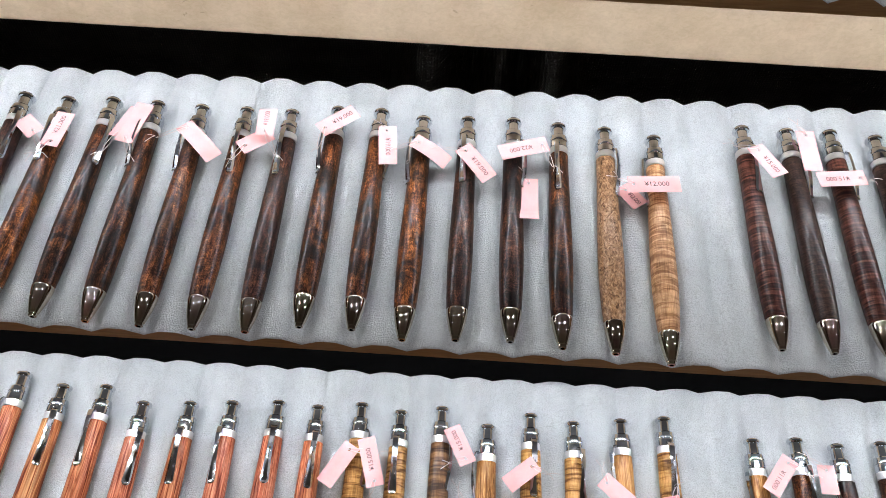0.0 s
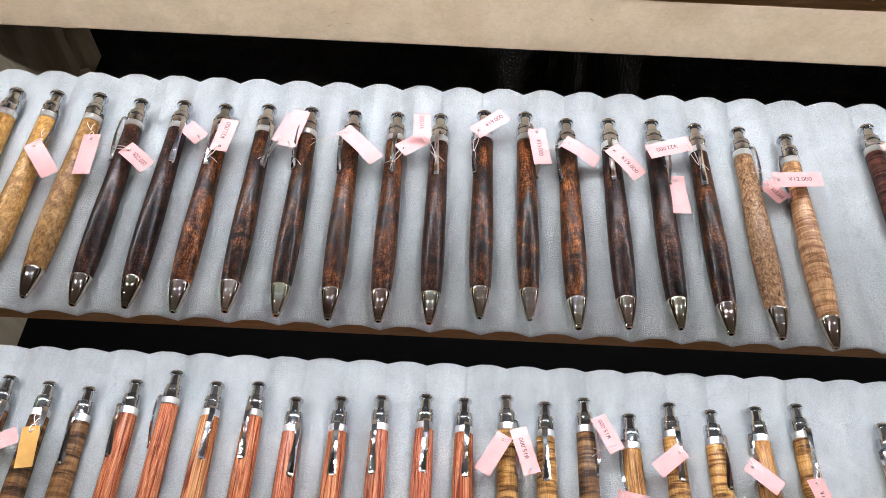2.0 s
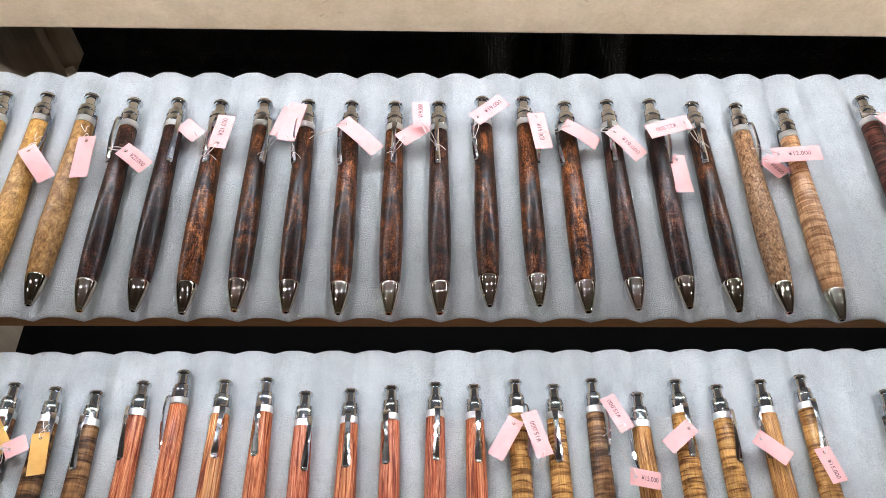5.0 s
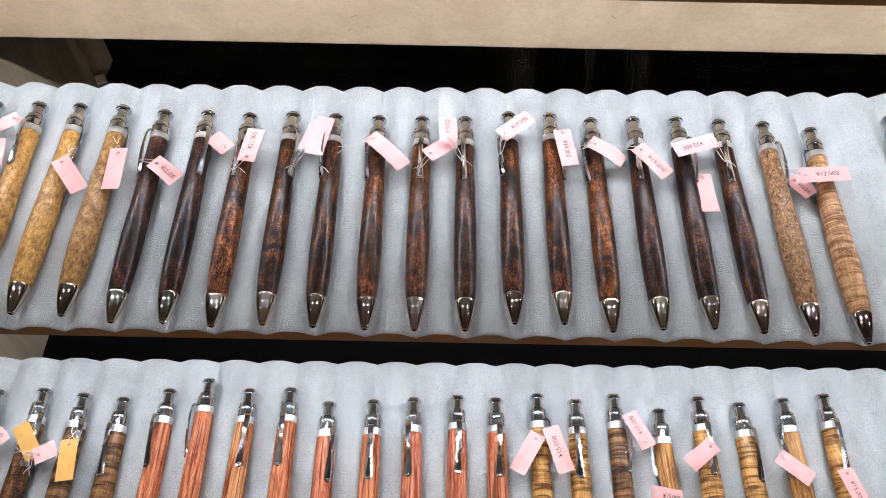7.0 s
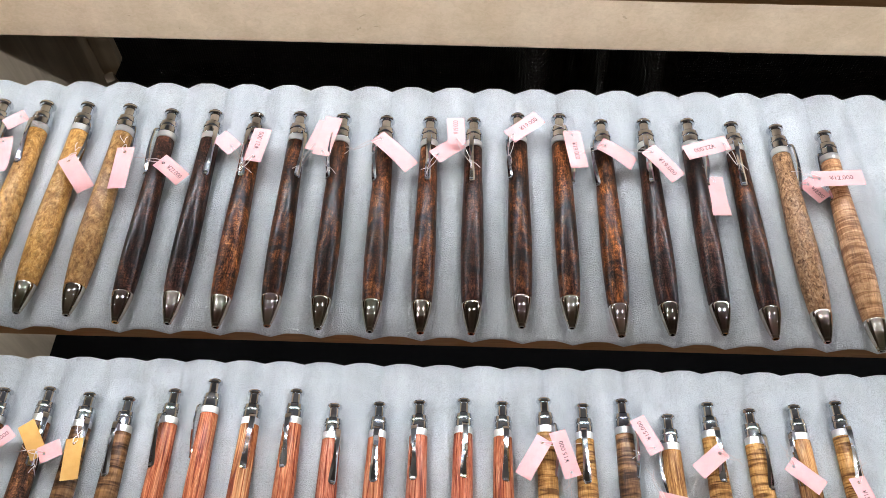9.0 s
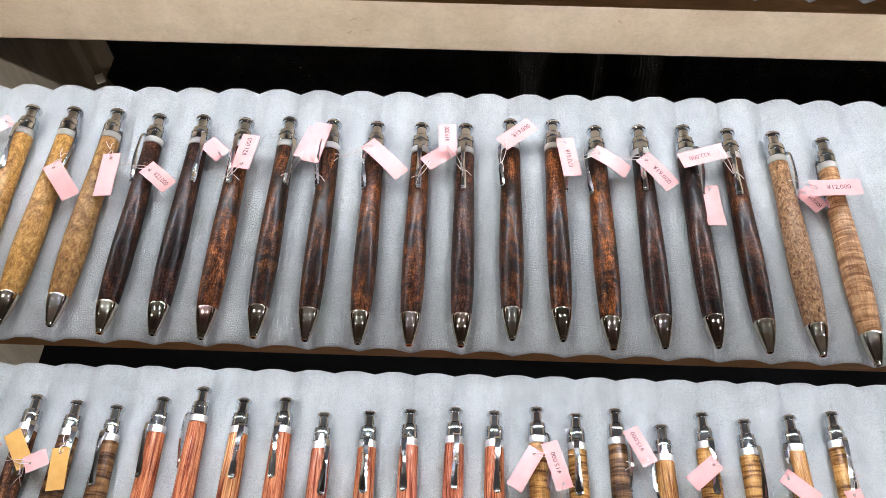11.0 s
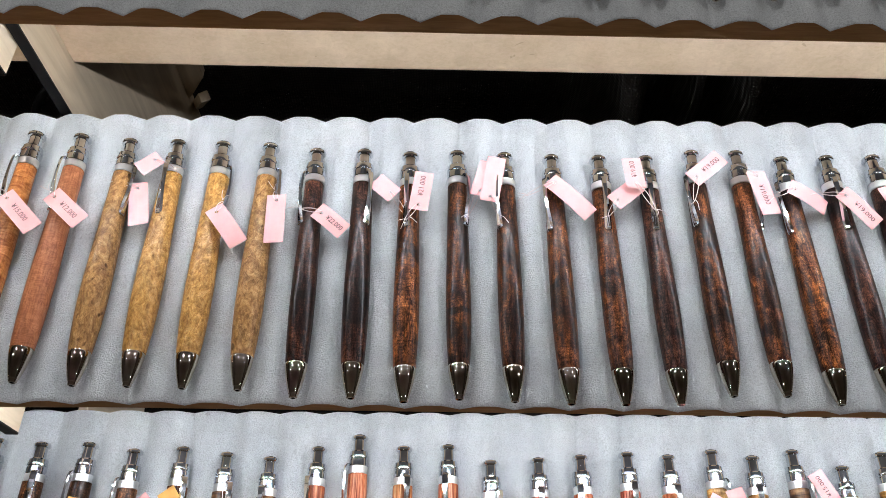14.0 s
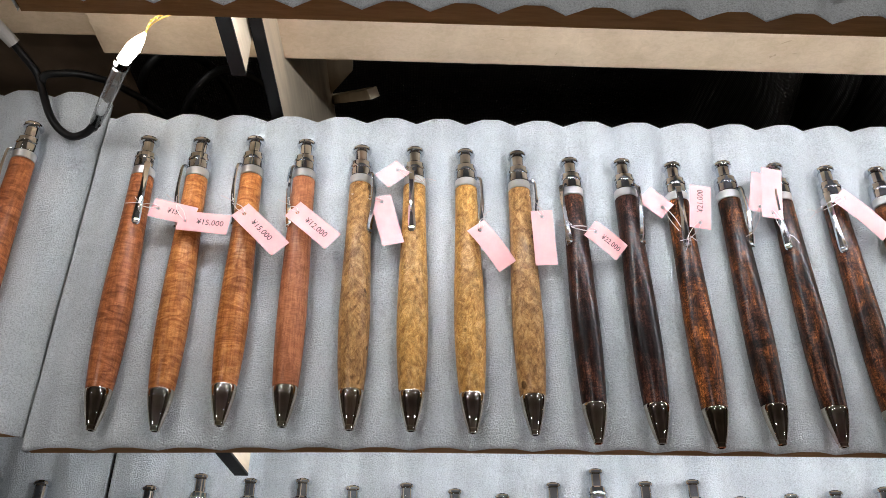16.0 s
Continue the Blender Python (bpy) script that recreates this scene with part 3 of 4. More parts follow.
def pen(x, y, valley, kind, clip, label, turn=0.0, slim=False, long=1.0):
    """A click pen lying in a groove: its nose tip at (x, y), the clip turned by that many degrees about the barrel."""
    p = thing("pen", label, "pen", "wooden pens", at=pose(x, y, valley + LIFT, 0, 0, turn) @ Matrix.Diagonal((1, long, 1, 1)))
    key = kind, slim
    if key not in BARRELS:
        BARRELS[key] = sharp(mesh_of("barrel", lathe(SLIM if slim else LEAN if kind in DARK else CURVY, 28), WOODS[kind], True))
    barrel = part("barrel", BARRELS[key], None, p, WOODS[kind].name.replace("_", " "))
    barrel.rotation_euler = (0, random.uniform(0, 6.28), 0)
    girth = random.uniform(0.975, 1.03)
    barrel.scale = (girth, 1, girth * random.uniform(0.985, 1.0))
    for name, me in METAL.items():
        part(name, me, None, p, {"nose_cone": "dark polished metal nose", "ring": "silver ring"}.get(name, ""))
    c = part("clip", CLIP, None, p, "chrome spring clip")
    c.rotation_euler = (0, radians(clip), 0)
    c.scale = (1.3 if slim else 1.0, 1, 1)
    return p


# long tray
pen(-0.3232, 0.0178, V_MAIN, "amboyna", 30, "reddish-brown wooden click pen with chrome fittings in a tray", 1.2, long=1.027)
pen(-0.2987, 0.0178, V_MAIN, "cherry", -60, "orange-brown curly wooden click pen with chrome fittings in a tray", 1.0, long=1.027)
pen(-0.2741, 0.0203, V_MAIN, "cherry", -60, "orange-brown curly wooden click pen with chrome fittings in a tray", 0.8, long=1.020)
pen(-0.2496, 0.0202, V_MAIN, "pear", -50, "smooth pinkish-brown wooden click pen with chrome fittings in a tray", 0.8, long=1.012)
pen(-0.2231, 0.0192, V_MAIN, "olive", 60, "greyish-tan burl wooden click pen with chrome fittings in a tray", 0.8)
pen(-0.1987, 0.0191, V_MAIN, "gold", -10, "golden-tan burl wooden click pen with chrome fittings in a tray", 0.4)
pen(-0.1741, 0.0186, V_MAIN, "gold", 70, "golden-tan burl wooden click pen with chrome fittings in a tray", 0.6)
pen(-0.1493, 0.0181, V_MAIN, "olive", 80, "greyish-tan burl wooden click pen with chrome fittings in a tray", 0.5)
pen(-0.1243, 0.0150, V_MAIN, "dusk", -50, "dark purple-brown wooden click pen with chrome fittings in a tray", 0.5)
pen(-0.0988, 0.0151, V_MAIN, "dusk", 35, "dark purple-brown wooden click pen with chrome fittings in a tray", 0.6)
pen(-0.0751, 0.0138, V_MAIN, "amber", -10, "dark orange-figured wooden click pen with chrome fittings in a tray", 0.3)
pen(-0.0502, 0.0153, V_MAIN, "ironwood", 45, "dark brown glossy wooden click pen with chrome fittings in a tray", 0.3)
pen(-0.0253, 0.0146, V_MAIN, "ironwood", -45, "dark brown glossy wooden click pen with chrome fittings in a tray", 0.2)
pen(0.0000, 0.0138, V_MAIN, "russet", -45, "red-brown figured wooden click pen with chrome fittings in a tray", 0.3)
pen(0.0245, 0.0139, V_MAIN, "russet", 0, "red-brown figured wooden click pen with chrome fittings in a tray", -0.0)
pen(0.0493, 0.0142, V_MAIN, "dusk", -10, "dark purple-brown wooden click pen with chrome fittings in a tray", -0.1)
pen(0.0738, 0.0185, V_MAIN, "ironwood", -55, "dark brown glossy wooden click pen with chrome fittings in a tray", -0.5)
pen(0.0983, 0.0188, V_MAIN, "russet", 80, "red-brown figured wooden click pen with chrome fittings in a tray", -0.3)
pen(0.1221, 0.0152, V_MAIN, "amber", -60, "dark orange-figured wooden click pen with chrome fittings in a tray", -0.3)
pen(0.1469, 0.0167, V_MAIN, "dusk", -15, "dark purple-brown wooden click pen with chrome fittings in a tray", -0.3)
pen(0.1724, 0.0177, V_MAIN, "dusk", 60, "dark purple-brown wooden click pen with chrome fittings in a tray", -0.2)
pen(0.1966, 0.0160, V_MAIN, "ironwood", -15, "dark brown glossy wooden click pen with chrome fittings in a tray", -0.5)
pen(0.2214, 0.0149, V_MAIN, "maple_burl", 50, "grey-tan fine burl wooden click pen with chrome fittings in a tray", -0.8)
pen(0.2465, 0.0111, V_MAIN, "maple_curl", -80, "light tan curly wooden click pen with chrome fittings in a tray", -1.6)
pen(0.2992, 0.0223, V_MAIN, "curly_dark", 15, "dark red curly wooden click pen with chrome fittings in a tray", -0.6)
pen(0.3236, 0.0222, V_MAIN, "ebony", 60, "near-black wooden click pen with chrome fittings in a tray", -0.8)
pen(0.3486, 0.0230, V_MAIN, "curly_dark", 60, "dark red curly wooden click pen with chrome fittings in a tray", -0.5)
pen(0.3735, 0.0210, V_MAIN, "ebony", 50, "near-black wooden click pen with chrome fittings in a tray", -0.5)
# low tray
pen(-0.3310, -0.1185, V_MAIN - STEP_Z, "walnut", 40, "dark walnut wooden click pen with chrome fittings, low tray", -0.4, True)
pen(-0.3050, -0.1125, V_MAIN - STEP_Z, "walnut_curl", -30, "brown banded curly wooden click pen with chrome fittings, low tray", 0.0, True)
pen(-0.2790, -0.1145, V_MAIN - STEP_Z, "walnut", 20, "dark walnut wooden click pen with chrome fittings, low tray", 0.4, True)
pen(-0.2540, -0.1143, V_MAIN - STEP_Z, "walnut", -60, "dark walnut wooden click pen with chrome fittings, low tray", -0.2, True)
pen(-0.2274, -0.1176, V_MAIN - STEP_Z, "walnut", -60, "dark walnut wooden click pen with chrome fittings, low tray", 0.2, True)
pen(-0.2016, -0.1161, V_MAIN - STEP_Z, "walnut", 40, "dark walnut wooden click pen with chrome fittings, low tray", -0.4, True)
pen(-0.1759, -0.1188, V_MAIN - STEP_Z, "walnut_curl", 40, "brown banded curly wooden click pen with chrome fittings, low tray", 0.0, True)
pen(-0.1507, -0.1210, V_MAIN - STEP_Z, "walnut_curl", -15, "brown banded curly wooden click pen with chrome fittings, low tray", 0.4, True)
pen(-0.1258, -0.1151, V_MAIN - STEP_Z, "tulip", -30, "orange-red striped wooden click pen with chrome fittings, low tray", -0.2, True)
pen(-0.1021, -0.1080, V_MAIN - STEP_Z, "tulip", -80, "orange-red striped wooden click pen with chrome fittings, low tray", 0.2, True)
pen(-0.0782, -0.1141, V_MAIN - STEP_Z, "tulip_pale", 20, "pale streaked wooden click pen with chrome fittings, low tray", -0.4, True)
pen(-0.0523, -0.1130, V_MAIN - STEP_Z, "tulip", -15, "orange-red striped wooden click pen with chrome fittings, low tray", 0.0, True)
pen(-0.0276, -0.1214, V_MAIN - STEP_Z, "tulip_rose", 35, "rose-red striped wooden click pen with chrome fittings, low tray", 0.4, True)
pen(-0.0022, -0.1197, V_MAIN - STEP_Z, "tulip", 0, "orange-red striped wooden click pen with chrome fittings, low tray", -0.2, True)
pen(0.0227, -0.1178, V_MAIN - STEP_Z, "tulip_rose", -20, "rose-red striped wooden click pen with chrome fittings, low tray", 0.2, True)
pen(0.0477, -0.1158, V_MAIN - STEP_Z, "tulip_rose", 8, "rose-red striped wooden click pen with chrome fittings, low tray", -0.4, True)
pen(0.0717, -0.1171, V_MAIN - STEP_Z, "tulip", 12, "orange-red striped wooden click pen with chrome fittings, low tray", 0.0, True)
pen(0.0977, -0.1139, V_MAIN - STEP_Z, "koa", 60, "yellow-brown curly wooden click pen with chrome fittings, low tray", 0.4, True)
pen(0.1192, -0.1170, V_MAIN - STEP_Z, "koa", -10, "yellow-brown curly wooden click pen with chrome fittings, low tray", -0.2, True)
pen(0.1436, -0.1133, V_MAIN - STEP_Z, "walnut_curl", 60, "brown banded curly wooden click pen with chrome fittings, low tray", 0.2, True)
pen(0.1687, -0.1221, V_MAIN - STEP_Z, "oak", -80, "orange-tan wooden click pen with chrome fittings, low tray", -0.4, True)
pen(0.1943, -0.1139, V_MAIN - STEP_Z, "koa", 10, "yellow-brown curly wooden click pen with chrome fittings, low tray", 0.0, True)
pen(0.2196, -0.1172, V_MAIN - STEP_Z, "koa", 30, "yellow-brown curly wooden click pen with chrome fittings, low tray", 0.4, True)
pen(0.2455, -0.1139, V_MAIN - STEP_Z, "oak", -60, "orange-tan wooden click pen with chrome fittings, low tray", -0.2, True)
pen(0.2718, -0.1108, V_MAIN - STEP_Z, "koa", 8, "yellow-brown curly wooden click pen with chrome fittings, low tray", 0.2, True)
pen(0.3200, -0.1205, V_MAIN - STEP_Z, "oak", -60, "orange-tan wooden click pen with chrome fittings, low tray", -0.4, True)
pen(0.3460, -0.1185, V_MAIN - STEP_Z, "russet", 15, "red-brown figured wooden click pen with chrome fittings, low tray", 0.0, True)
pen(0.3700, -0.1205, V_MAIN - STEP_Z, "dusk", -60, "dark purple-brown wooden click pen with chrome fittings, low tray", 0.4, True)
pen(0.3940, -0.1175, V_MAIN - STEP_Z, "ironwood", 30, "dark brown glossy wooden click pen with chrome fittings, low tray", -0.2, True)
# high tray
pen(-0.1698, 0.1550, V_HIGH, "ironwood", -60, "dark brown glossy wooden click pen on the high tray")
pen(-0.1449, 0.1550, V_HIGH, "walnut", -7, "dark walnut wooden click pen on the high tray")
pen(-0.1200, 0.1560, V_HIGH, "russet", 46, "red-brown figured wooden click pen on the high tray")
pen(-0.0951, 0.1580, V_HIGH, "dusk", -21, "dark purple-brown wooden click pen on the high tray")
pen(-0.0702, 0.1570, V_HIGH, "walnut", 32, "dark walnut wooden click pen on the high tray")
pen(-0.0453, 0.1550, V_HIGH, "ironwood", -35, "dark brown glossy wooden click pen on the high tray")
pen(-0.0204, 0.1570, V_HIGH, "amber", 18, "dark orange-figured wooden click pen on the high tray")
pen(0.0045, 0.1540, V_HIGH, "dusk", -49, "dark purple-brown wooden click pen on the high tray")
pen(0.0294, 0.1550, V_HIGH, "walnut", 4, "dark walnut wooden click pen on the high tray")
pen(0.0543, 0.1550, V_HIGH, "ironwood", 57, "dark brown glossy wooden click pen on the high tray")
pen(0.0792, 0.1560, V_HIGH, "russet", -10, "red-brown figured wooden click pen on the high tray")
pen(0.1041, 0.1580, V_HIGH, "walnut", 43, "dark walnut wooden click pen on the high tray")
pen(0.1290, 0.1570, V_HIGH, "dusk", -24, "dark purple-brown wooden click pen on the high tray")
pen(0.1539, 0.1550, V_HIGH, "ironwood", 29, "dark brown glossy wooden click pen on the high tray")
pen(0.1788, 0.1570, V_HIGH, "walnut", -38, "dark walnut wooden click pen on the high tray")
pen(0.2037, 0.1540, V_HIGH, "russet", 15, "red-brown figured wooden click pen on the high tray")
pen(0.2286, 0.1550, V_HIGH, "dusk", -52, "dark purple-brown wooden click pen on the high tray")
pen(0.2535, 0.1550, V_HIGH, "ironwood", 1, "dark brown glossy wooden click pen on the high tray")
# trays beside the long ones
pen(-0.3822, 0.0285, V_MAIN, "amboyna", -60, "reddish-brown wooden click pen in the neighbouring tray", 0.0, False)
pen(-0.4071, 0.028, V_MAIN, "cherry", -50, "orange-brown curly wooden click pen in the neighbouring tray", 0.0, False)
pen(-0.384, -0.1165, V_MAIN - STEP_Z, "walnut", -20, "dark walnut wooden click pen in the neighbouring tray", 0.0, True)
pen(-0.409, -0.1145, V_MAIN - STEP_Z, "walnut_curl", 20, "brown banded curly wooden click pen in the neighbouring tray", 0.0, True)

# ---- the price tags ----
def text_mesh(body, size):
    curve = bpy.data.curves.new("print", "FONT")
    curve.body, curve.size, curve.align_x, curve.align_y = body, size, "CENTER", "CENTER"
    curve.resolution_u = 3
    ob = bpy.data.objects.new("print", curve)
    scene.collection.objects.link(ob)
    me = bpy.data.meshes.new_from_object(ob.evaluated_get(bpy.context.evaluated_depsgraph_get()))
    bpy.data.objects.remove(ob)
    me.materials.clear()
    me.materials.append(ink)
    return me


PRINTS = {}
TAG_L, TAG_W = 0.0250, 0.0096
CORNER = math.atan2(TAG_W / 2, 0.0030)
RAYS = [q + s * a for q, s, fan in ((0, 1, (0, 0.5, CORNER, 1.3)), (math.pi, -1, (math.pi / 2, 1.3, CORNER, 0.5)), (math.pi, 1, (0, 0.5, CORNER, 1.3)), (2 * math.pi, -1, (math.pi / 2, 1.3, CORNER, 0.5))) for a in fan]


def bend(u, curl):
    return curl * (u / TAG_L) ** 2


def tag(x, y, z, angle, body="", paper="pink", curl=0.0, tilt=0.0, roll=0.0, size=1.0, tie=(0.0, 0.0)):
    """A card tag: its holed end at (x, y, z), running at that angle; curl lifts or drops its far end; tie: where its thread runs to."""
    label = ("%s card price tag with a thread, %s" % (paper, "printed " + body if body else "its blank side up"))
    t = thing("price_tag", label, "price tag", "price tags", at=pose(x, y, z, roll, -tilt, angle))
    length = TAG_L * size
    bm = bmesh.new()
    hole_u, hole_r, n = 0.0030, 0.0009, 16
    # the holed end is a ring of quads round the hole, the rest a bent strip
    def sheet(u, w, up):
        return bm.verts.new((u, w, bend(u, curl) + up))
    half = TAG_W / 2
    for up in (0.0, 0.00025):
        rim, hole = [], []
        for k in range(n):
            a = RAYS[k]
            cx, cy = math.cos(a), math.sin(a)
            s = min((0.0030 / abs(cx)) if abs(cx) > 1e-6 else 9, (half / abs(cy)) if abs(cy) > 1e-6 else 9)
            rim.append(sheet(hole_u + cx * s, cy * s, up))
            hole.append(sheet(hole_u + cx * hole_r, cy * hole_r, up))
        for k in range(n):
            j = (k + 1) % n
            bm.faces.new((hole[k], hole[j], rim[j], rim[k]))
        prev = None
        for i in range(9):
            u = 0.006 + (length - 0.006) * i / 8
            cur = [sheet(u, -half, up), sheet(u, 0, up), sheet(u, half, up)]
            if prev:
                bm.faces.new((prev[0], cur[0], cur[1], prev[1]))
                bm.faces.new((prev[1], cur[1], cur[2], prev[2]))
            prev = cur
    bmesh.ops.remove_doubles(bm, verts=bm.verts[:], dist=0.00004)
    part("card", bm, yellow_paper if paper == "yellow" else pink_paper, t)
    if body:
        if body not in PRINTS:
            PRINTS[body] = text_mesh(body, 0.0041)
        me = PRINTS[body].copy()
        for v in me.vertices:
            u = (v.co.x * 0.95 + 0.0150) * min(1.0, size + 0.05)
            v.co = Vector((u, v.co.y * 0.92, bend(u, curl) + 0.00032))
        part("print", me, None, t, "black printed price")
    tx, ty = tie
    back = Matrix.Rotation(radians(-angle), 3, "Z") @ Vector((tx, ty, 0))
    up = Vector((0, 0, 0.0006))
    h = Vector((hole_u, 0, bend(hole_u, curl)))
    mid = (h + back) * 0.5
    off = Vector((-back.y, back.x, 0)).normalized() * 0.0012 if back.length > 1e-5 else Vector((0.001, 0, 0))
    part("string", tube([h + up * -1, h + up * 2 + off * 0.3, mid + up + off, h * 0 + back + Vector((0, 0, -0.001)), mid + up * 0.4 - off, h + up * 2 - off * 0.4, h - up], 0.00018, 6, 4), thread, t, "pale twisted thread")
    way = (back - h).normalized() if (back - h).length > 1e-5 else Vector((-1, 0, 0))
    side = Vector((-way.y, way.x, 0))
    for s in (1, -1):
        part("thread_end", tube([back + Vector((0, 0, 0.0004)), back + way * 0.0022 + side * 0.0011 * s + Vector((0, 0, 0.0012)), back + way * (0.0046 + 0.0012 * s) + side * 0.0022 * s + Vector((0, 0, 0.0006))], 0.00016, 5, 3), thread, t)
    return t


tag(-0.3150, 0.1160, 0.915, -12, "¥15.000", size=0.78, tilt=-3, roll=-4, tie=(-0.0051, 0.0015))
tag(-0.3020, 0.1090, 0.916, -5, "¥15.000", size=0.88, tilt=-1, roll=1, tie=(-0.0021, 0.0085))
tag(-0.2760, 0.1150, 0.916, -45, "¥15.000", size=1.12, tilt=1, roll=-3, tie=(-0.0035, 0.0040))
tag(-0.2530, 0.1160, 0.916, -42, "¥12.000", size=1.02, tilt=3, roll=2, tie=(-0.0013, 0.0018))
tag(-0.2150, 0.1280, 0.909, -76, "", curl=0.004, size=1.12, tilt=-2, roll=-2, tie=(-0.0071, 0.0002))
tag(-0.2050, 0.1420, 0.913, -139, "", size=0.50, tilt=0, roll=3, tie=(0.0092, -0.0077))
tag(-0.1720, 0.1100, 0.915, -52, "", curl=-0.006, size=0.91, tilt=2, roll=-1, tie=(0.0037, 0.0046))
tag(-0.1420, 0.1190, 0.914, -88, "", size=1.08, tilt=-3, roll=4, tie=(-0.0015, 0.0030))
tag(-0.1210, 0.1100, 0.915, -38, "¥22.000", curl=-0.005, size=0.71, tilt=-1, roll=0, tie=(-0.0080, 0.0010))
tag(-0.0830, 0.1220, 0.911, 138, "", curl=0.002, size=0.54, tilt=1, roll=-4, tie=(0.0068, -0.0122))
tag(-0.0710, 0.1110, 0.915, 82, "¥21.000", size=0.89, tilt=3, roll=1, tie=(-0.0063, -0.0055))
tag(-0.0400, 0.1230, 0.911, 75, "", size=0.91, tilt=-2, roll=-3, tie=(-0.0058, -0.0117))
tag(-0.0350, 0.1190, 0.912, 80, "", size=1.12, tilt=0, roll=2, tie=(0.0053, -0.0084))
tag(-0.0040, 0.1300, 0.916, -44, "", curl=-0.003, size=1.10, tilt=2, roll=-2, tie=(-0.0127, -0.0097))
tag(0.0280, 0.1180, 0.914, 41, "", size=0.74, tilt=-3, roll=3, tie=(-0.0035, -0.0081))
tag(0.0400, 0.1250, 0.917, 93, "¥19.000", size=0.76, tilt=-1, roll=-1, tie=(0.0082, -0.0128))
tag(0.0690, 0.1310, 0.917, 41, "¥19.000", size=0.91, tilt=1, roll=4, tie=(-0.0002, -0.0120))
tag(0.1040, 0.1390, 0.914, -84, "¥19.000", size=1.09, tilt=3, roll=0, tie=(-0.0035, 0.0015))
tag(0.1190, 0.1290, 0.916, -28, "", curl=-0.006, size=0.86, tilt=-2, roll=-4, tie=(-0.0097, -0.0072))
tag(0.1450, 0.1260, 0.916, -50, "¥19.000", curl=-0.003, size=0.94, tilt=0, roll=1, tie=(-0.0103, -0.0008))
tag(0.1900, 0.1320, 0.916, -160, "¥22.000", size=1.06, tilt=2, roll=-3, tie=(0.0034, -0.0145))
tag(0.1810, 0.1130, 0.909, -90, "", curl=0.003, size=1.08, tilt=-3, roll=2, tie=(-0.0034, 0.0049))
tag(0.2300, 0.1120, 0.909, -53, "¥12.000", size=0.60, tilt=-1, roll=-2, tie=(-0.0039, -0.0011))
tag(0.2310, 0.1070, 0.917, 4, "¥12.000", size=1.08, tilt=1, roll=3, tie=(-0.0049, 0.0039))
tag(0.3010, 0.1380, 0.917, -63, "¥15.000", size=0.89, tilt=3, roll=-1, tie=(-0.0109, 0.0009))
tag(0.3320, 0.1540, 0.914, -90, "", size=1.08, tilt=-2, roll=4, tie=(-0.0030, 0.0040))
tag(0.3560, 0.1210, 0.917, -173, "¥15.000", size=1.01, tilt=0, roll=0, tie=(0.0021, -0.0016))
tag(-0.2560, -0.0120, 0.811, -9, "", paper="yellow", size=1.01, tilt=2, roll=-4, tie=(-0.0034, -0.0063))
tag(-0.2250, -0.0230, 0.813, 47, "¥15.000", size=0.82, tilt=-3, roll=1, tie=(-0.0078, 0.0014))
tag(-0.1900, -0.0230, 0.813, 126, "", paper="yellow", size=0.94, tilt=-1, roll=-3, tie=(-0.0012, -0.0058))
tag(-0.1900, -0.0230, 0.814, 27, "", size=0.50, tilt=1, roll=2, tie=(-0.0076, 0.0029))
tag(-0.1730, -0.0120, 0.813, -81, "", paper="yellow", size=0.97, tilt=3, roll=-2, tie=(0.0011, 0.0020))
tag(0.0950, -0.0040, 0.813, -121, "", size=1.02, tilt=-2, roll=3, tie=(0.0142, -0.0043))
tag(0.1100, -0.0260, 0.814, 107, "¥15.000", size=1.09, tilt=0, roll=-1, tie=(-0.0026, -0.0044))
tag(0.1590, -0.0100, 0.812, 117, "¥15.000", size=0.89, tilt=2, roll=4, tie=(-0.0103, -0.0004))
tag(0.1560, -0.0370, 0.814, -10, "¥15.000", size=0.69, tilt=-3, roll=0, tie=(-0.0019, 0.0124))
tag(0.1960, -0.0080, 0.814, -141, "", size=0.82, tilt=-1, roll=-4, tie=(0.0066, -0.0052))
tag(0.2320, -0.0140, 0.813, -41, "", size=0.85, tilt=1, roll=1, tie=(0.0003, 0.0056))
tag(0.2680, -0.0210, 0.813, -76, "¥15.000", size=0.82, tilt=3, roll=-3, tie=(0.0047, 0.0062))
tag(0.3370, 0.0040, 0.813, -126, "¥11.000", size=0.94, tilt=-2, roll=2, tie=(0.0092, -0.0088))
tag(0.3560, 0.0020, 0.812, -90, "", size=0.64, tilt=0, roll=-2, tie=(-0.0084, 0.0040))

# ---- the small lamp and its cables ----
lamp_thing = thing("string_lamp", "small glass-tube lamp with a glowing tip on a black cable", "lamp")
base, neck, tip = Vector((-0.3503, 0.163, 0.9130)), Vector((-0.3205, 0.1585, 0.9620)), Vector((-0.3072, 0.1587, 0.9775))


def along(bm, a, b):
    """Moves a lathe along +y onto the line from a to b."""
    turn = (b - a).to_track_quat("Y", "Z").to_matrix().to_4x4()
    bmesh.ops.transform(bm, matrix=Matrix.Translation(a) @ turn, verts=bm.verts[:])
    return bm


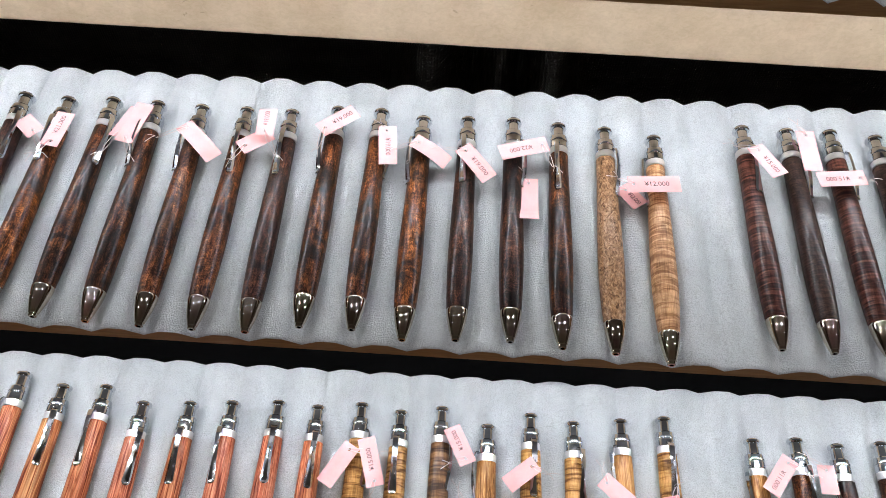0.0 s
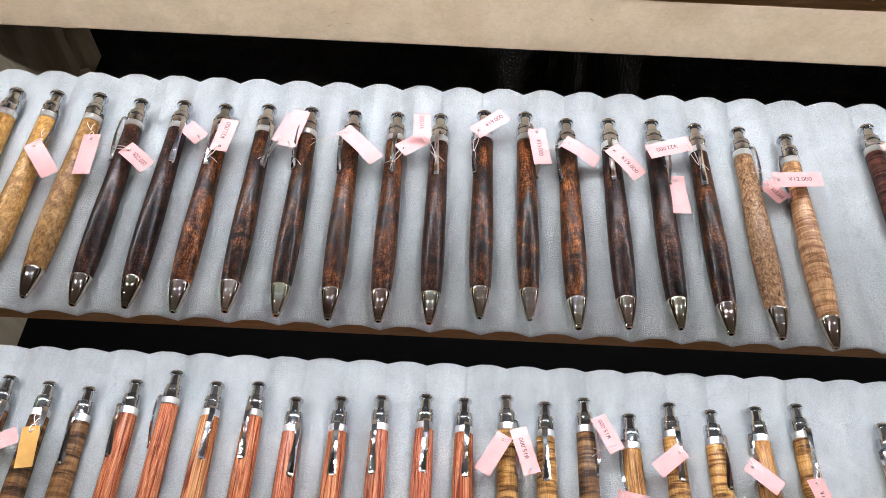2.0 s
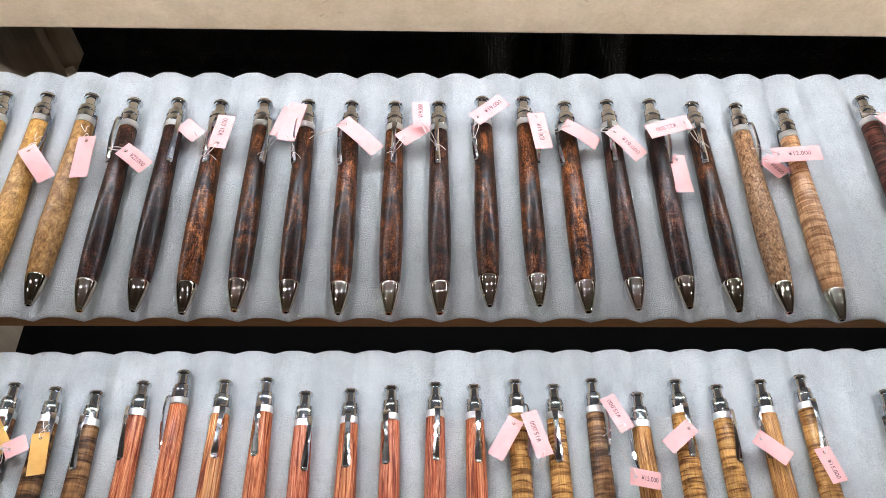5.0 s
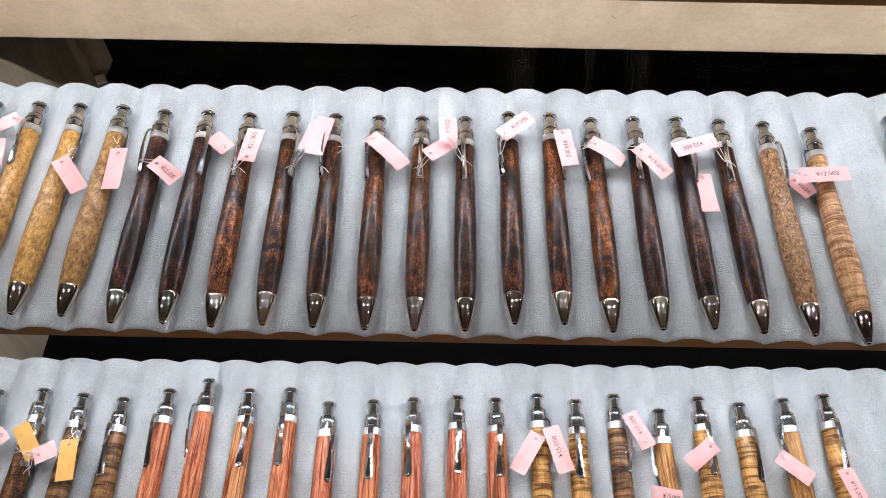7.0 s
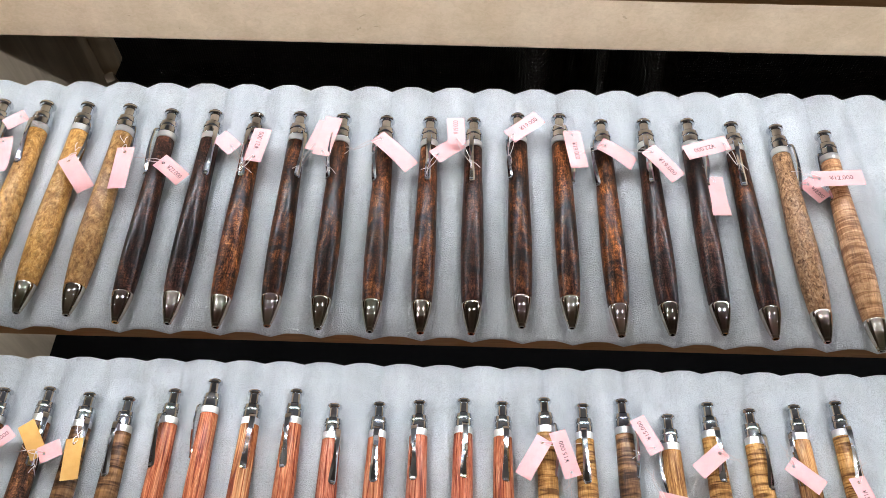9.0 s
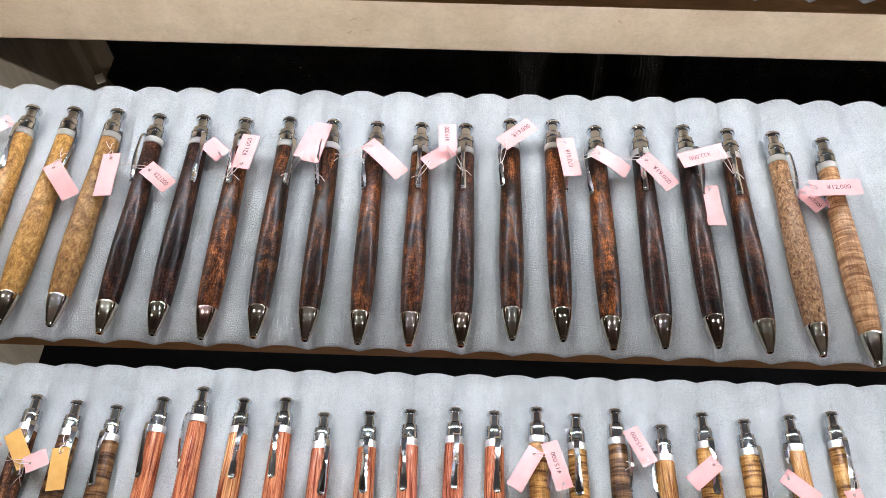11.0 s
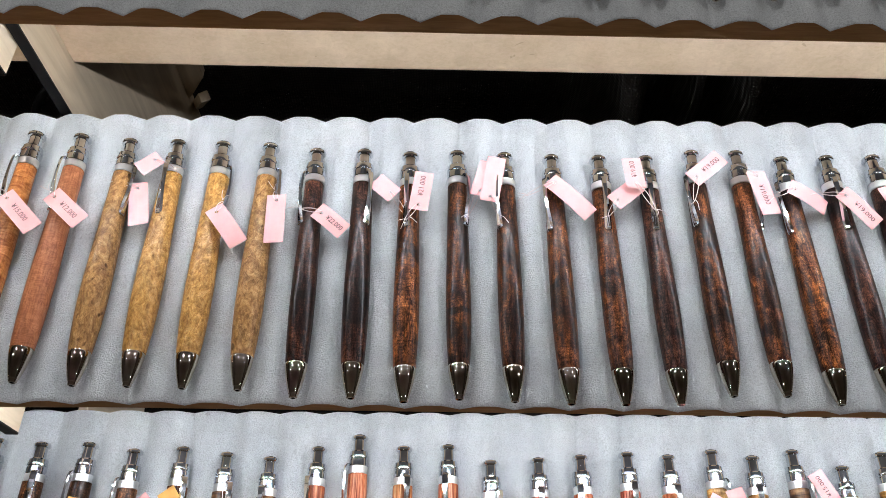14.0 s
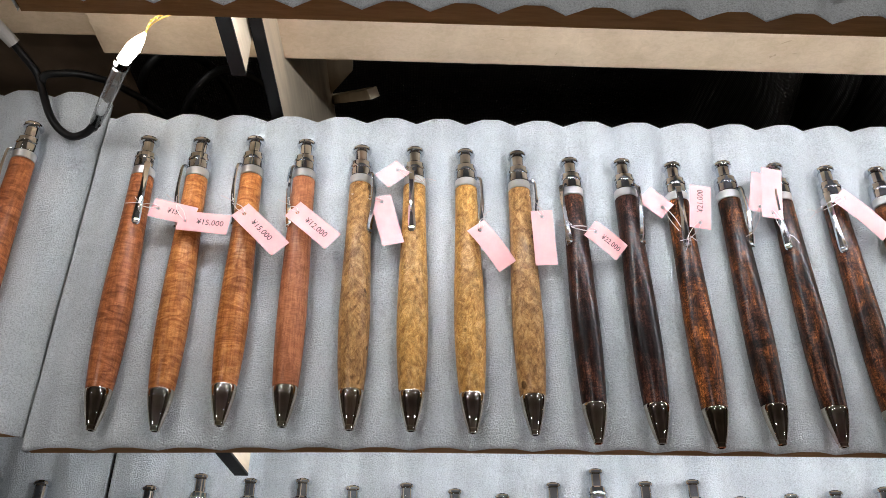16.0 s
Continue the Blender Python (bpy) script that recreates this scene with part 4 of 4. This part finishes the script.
span = (neck - base).length
part("tube", along(lathe([(0, 0.0), (0, 0.0026), (span * 0.3, 0.0030), (span * 0.9, 0.0034), (span, 0.0032), (span, 0.0029), (span * 0.9, 0.0031), (span * 0.3, 0.0027), (0.001, 0.0023), (0.001, 0)], 20), base, neck), glass, lamp_thing, "clear glass tube", True)
reach = (tip - neck).length
part("glowing_tip", along(lathe([(-0.008, 0), (-0.008, 0.0012), (-0.004, 0.0024), (0.002, 0.0026), (0.006, 0.0028), (reach * 0.45, 0.0029), (reach * 0.7, 0.0020), (reach * 0.9, 0.0009), (reach, 0.0003), (reach, 0)], 20), neck, tip), glow, lamp_thing, "white glowing tip", True)
WIRE = [tip, Vector((-0.3030, 0.1578, 0.9845)), Vector((-0.2965, 0.1568, 0.9895)), Vector((-0.2880, 0.1575, 0.9922)), Vector((-0.2800, 0.1600, 0.9930)), Vector((-0.264, 0.1615, 0.9932))]
for k, drop in enumerate((0.0, 0.0016)):
    part("wire", tube([p - Vector((0, 0, drop if i else 0)) for i, p in enumerate(WIRE)], 0.00025, 6), gold_wire, lamp_thing, "thin golden wire", True)
for k in range(12):
    i, f = divmod(k * 0.36, 1.0)
    spot = WIRE[int(i)].lerp(WIRE[int(i) + 1], f)
    bm = bmesh.new()
    bmesh.ops.create_icosphere(bm, subdivisions=1, radius=0.00062)
    bmesh.ops.translate(bm, verts=bm.verts[:], vec=spot)
    part("bead", bm, gold_wire, lamp_thing)
part("collar", along(lathe([(-0.005, 0), (-0.005, 0.0020), (-0.001, 0.0022), (0.003, 0.0021), (0.003, 0)], 20), base, neck), rubber, lamp_thing)
part("cable", tube([(-0.393, 0.2, 0.926), (-0.389, 0.197, 0.917), (-0.386, 0.194, 0.911), (-0.383, 0.187, 0.9085), (-0.376, 0.172, 0.908), (-0.370, 0.164, 0.9065), (-0.363, 0.160, 0.906), (-0.356, 0.161, 0.908), tuple(base)], 0.0019, 10), rubber, lamp_thing, "black cable", True)
part("plug", along(lathe([(0, 0), (0, 0.003), (0.009, 0.0031), (0.014, 0.0031), (0.014, 0)], 16), Vector((-0.3925, 0.2, 0.925)), Vector((-0.402, 0.206, 0.94))), grey_plastic, lamp_thing, "grey plug")
loop = new("cable", mesh_of("cable", tube([(-0.384, 0.190, 0.9085), (-0.382, 0.193, 0.911), (-0.378, 0.197, 0.908), (-0.371, 0.2, 0.905), (-0.362, 0.203, 0.898), (-0.357, 0.209, 0.885), (-0.350, 0.23, 0.83), (-0.34, 0.25, 0.705)], 0.0019, 10), rubber, True))
tagged(loop, "black cable looped behind the tray", "cable")
coil = new("cable", mesh_of("cable", tube([(-0.372, 0.24, 0.72), (-0.382, 0.258, 0.78), (-0.376, 0.268, 0.82), (-0.364, 0.28, 0.832), (-0.350, 0.29, 0.825), (-0.336, 0.295, 0.80), (-0.330, 0.29, 0.76), (-0.345, 0.27, 0.725), (-0.36, 0.262, 0.76), (-0.352, 0.27, 0.80), (-0.33, 0.29, 0.81), (-0.31, 0.31, 0.77), (-0.30, 0.32, 0.704)], 0.003, 10), rubber, True))
tagged(coil, "black coiled cable in the dark between the stands", "cable")
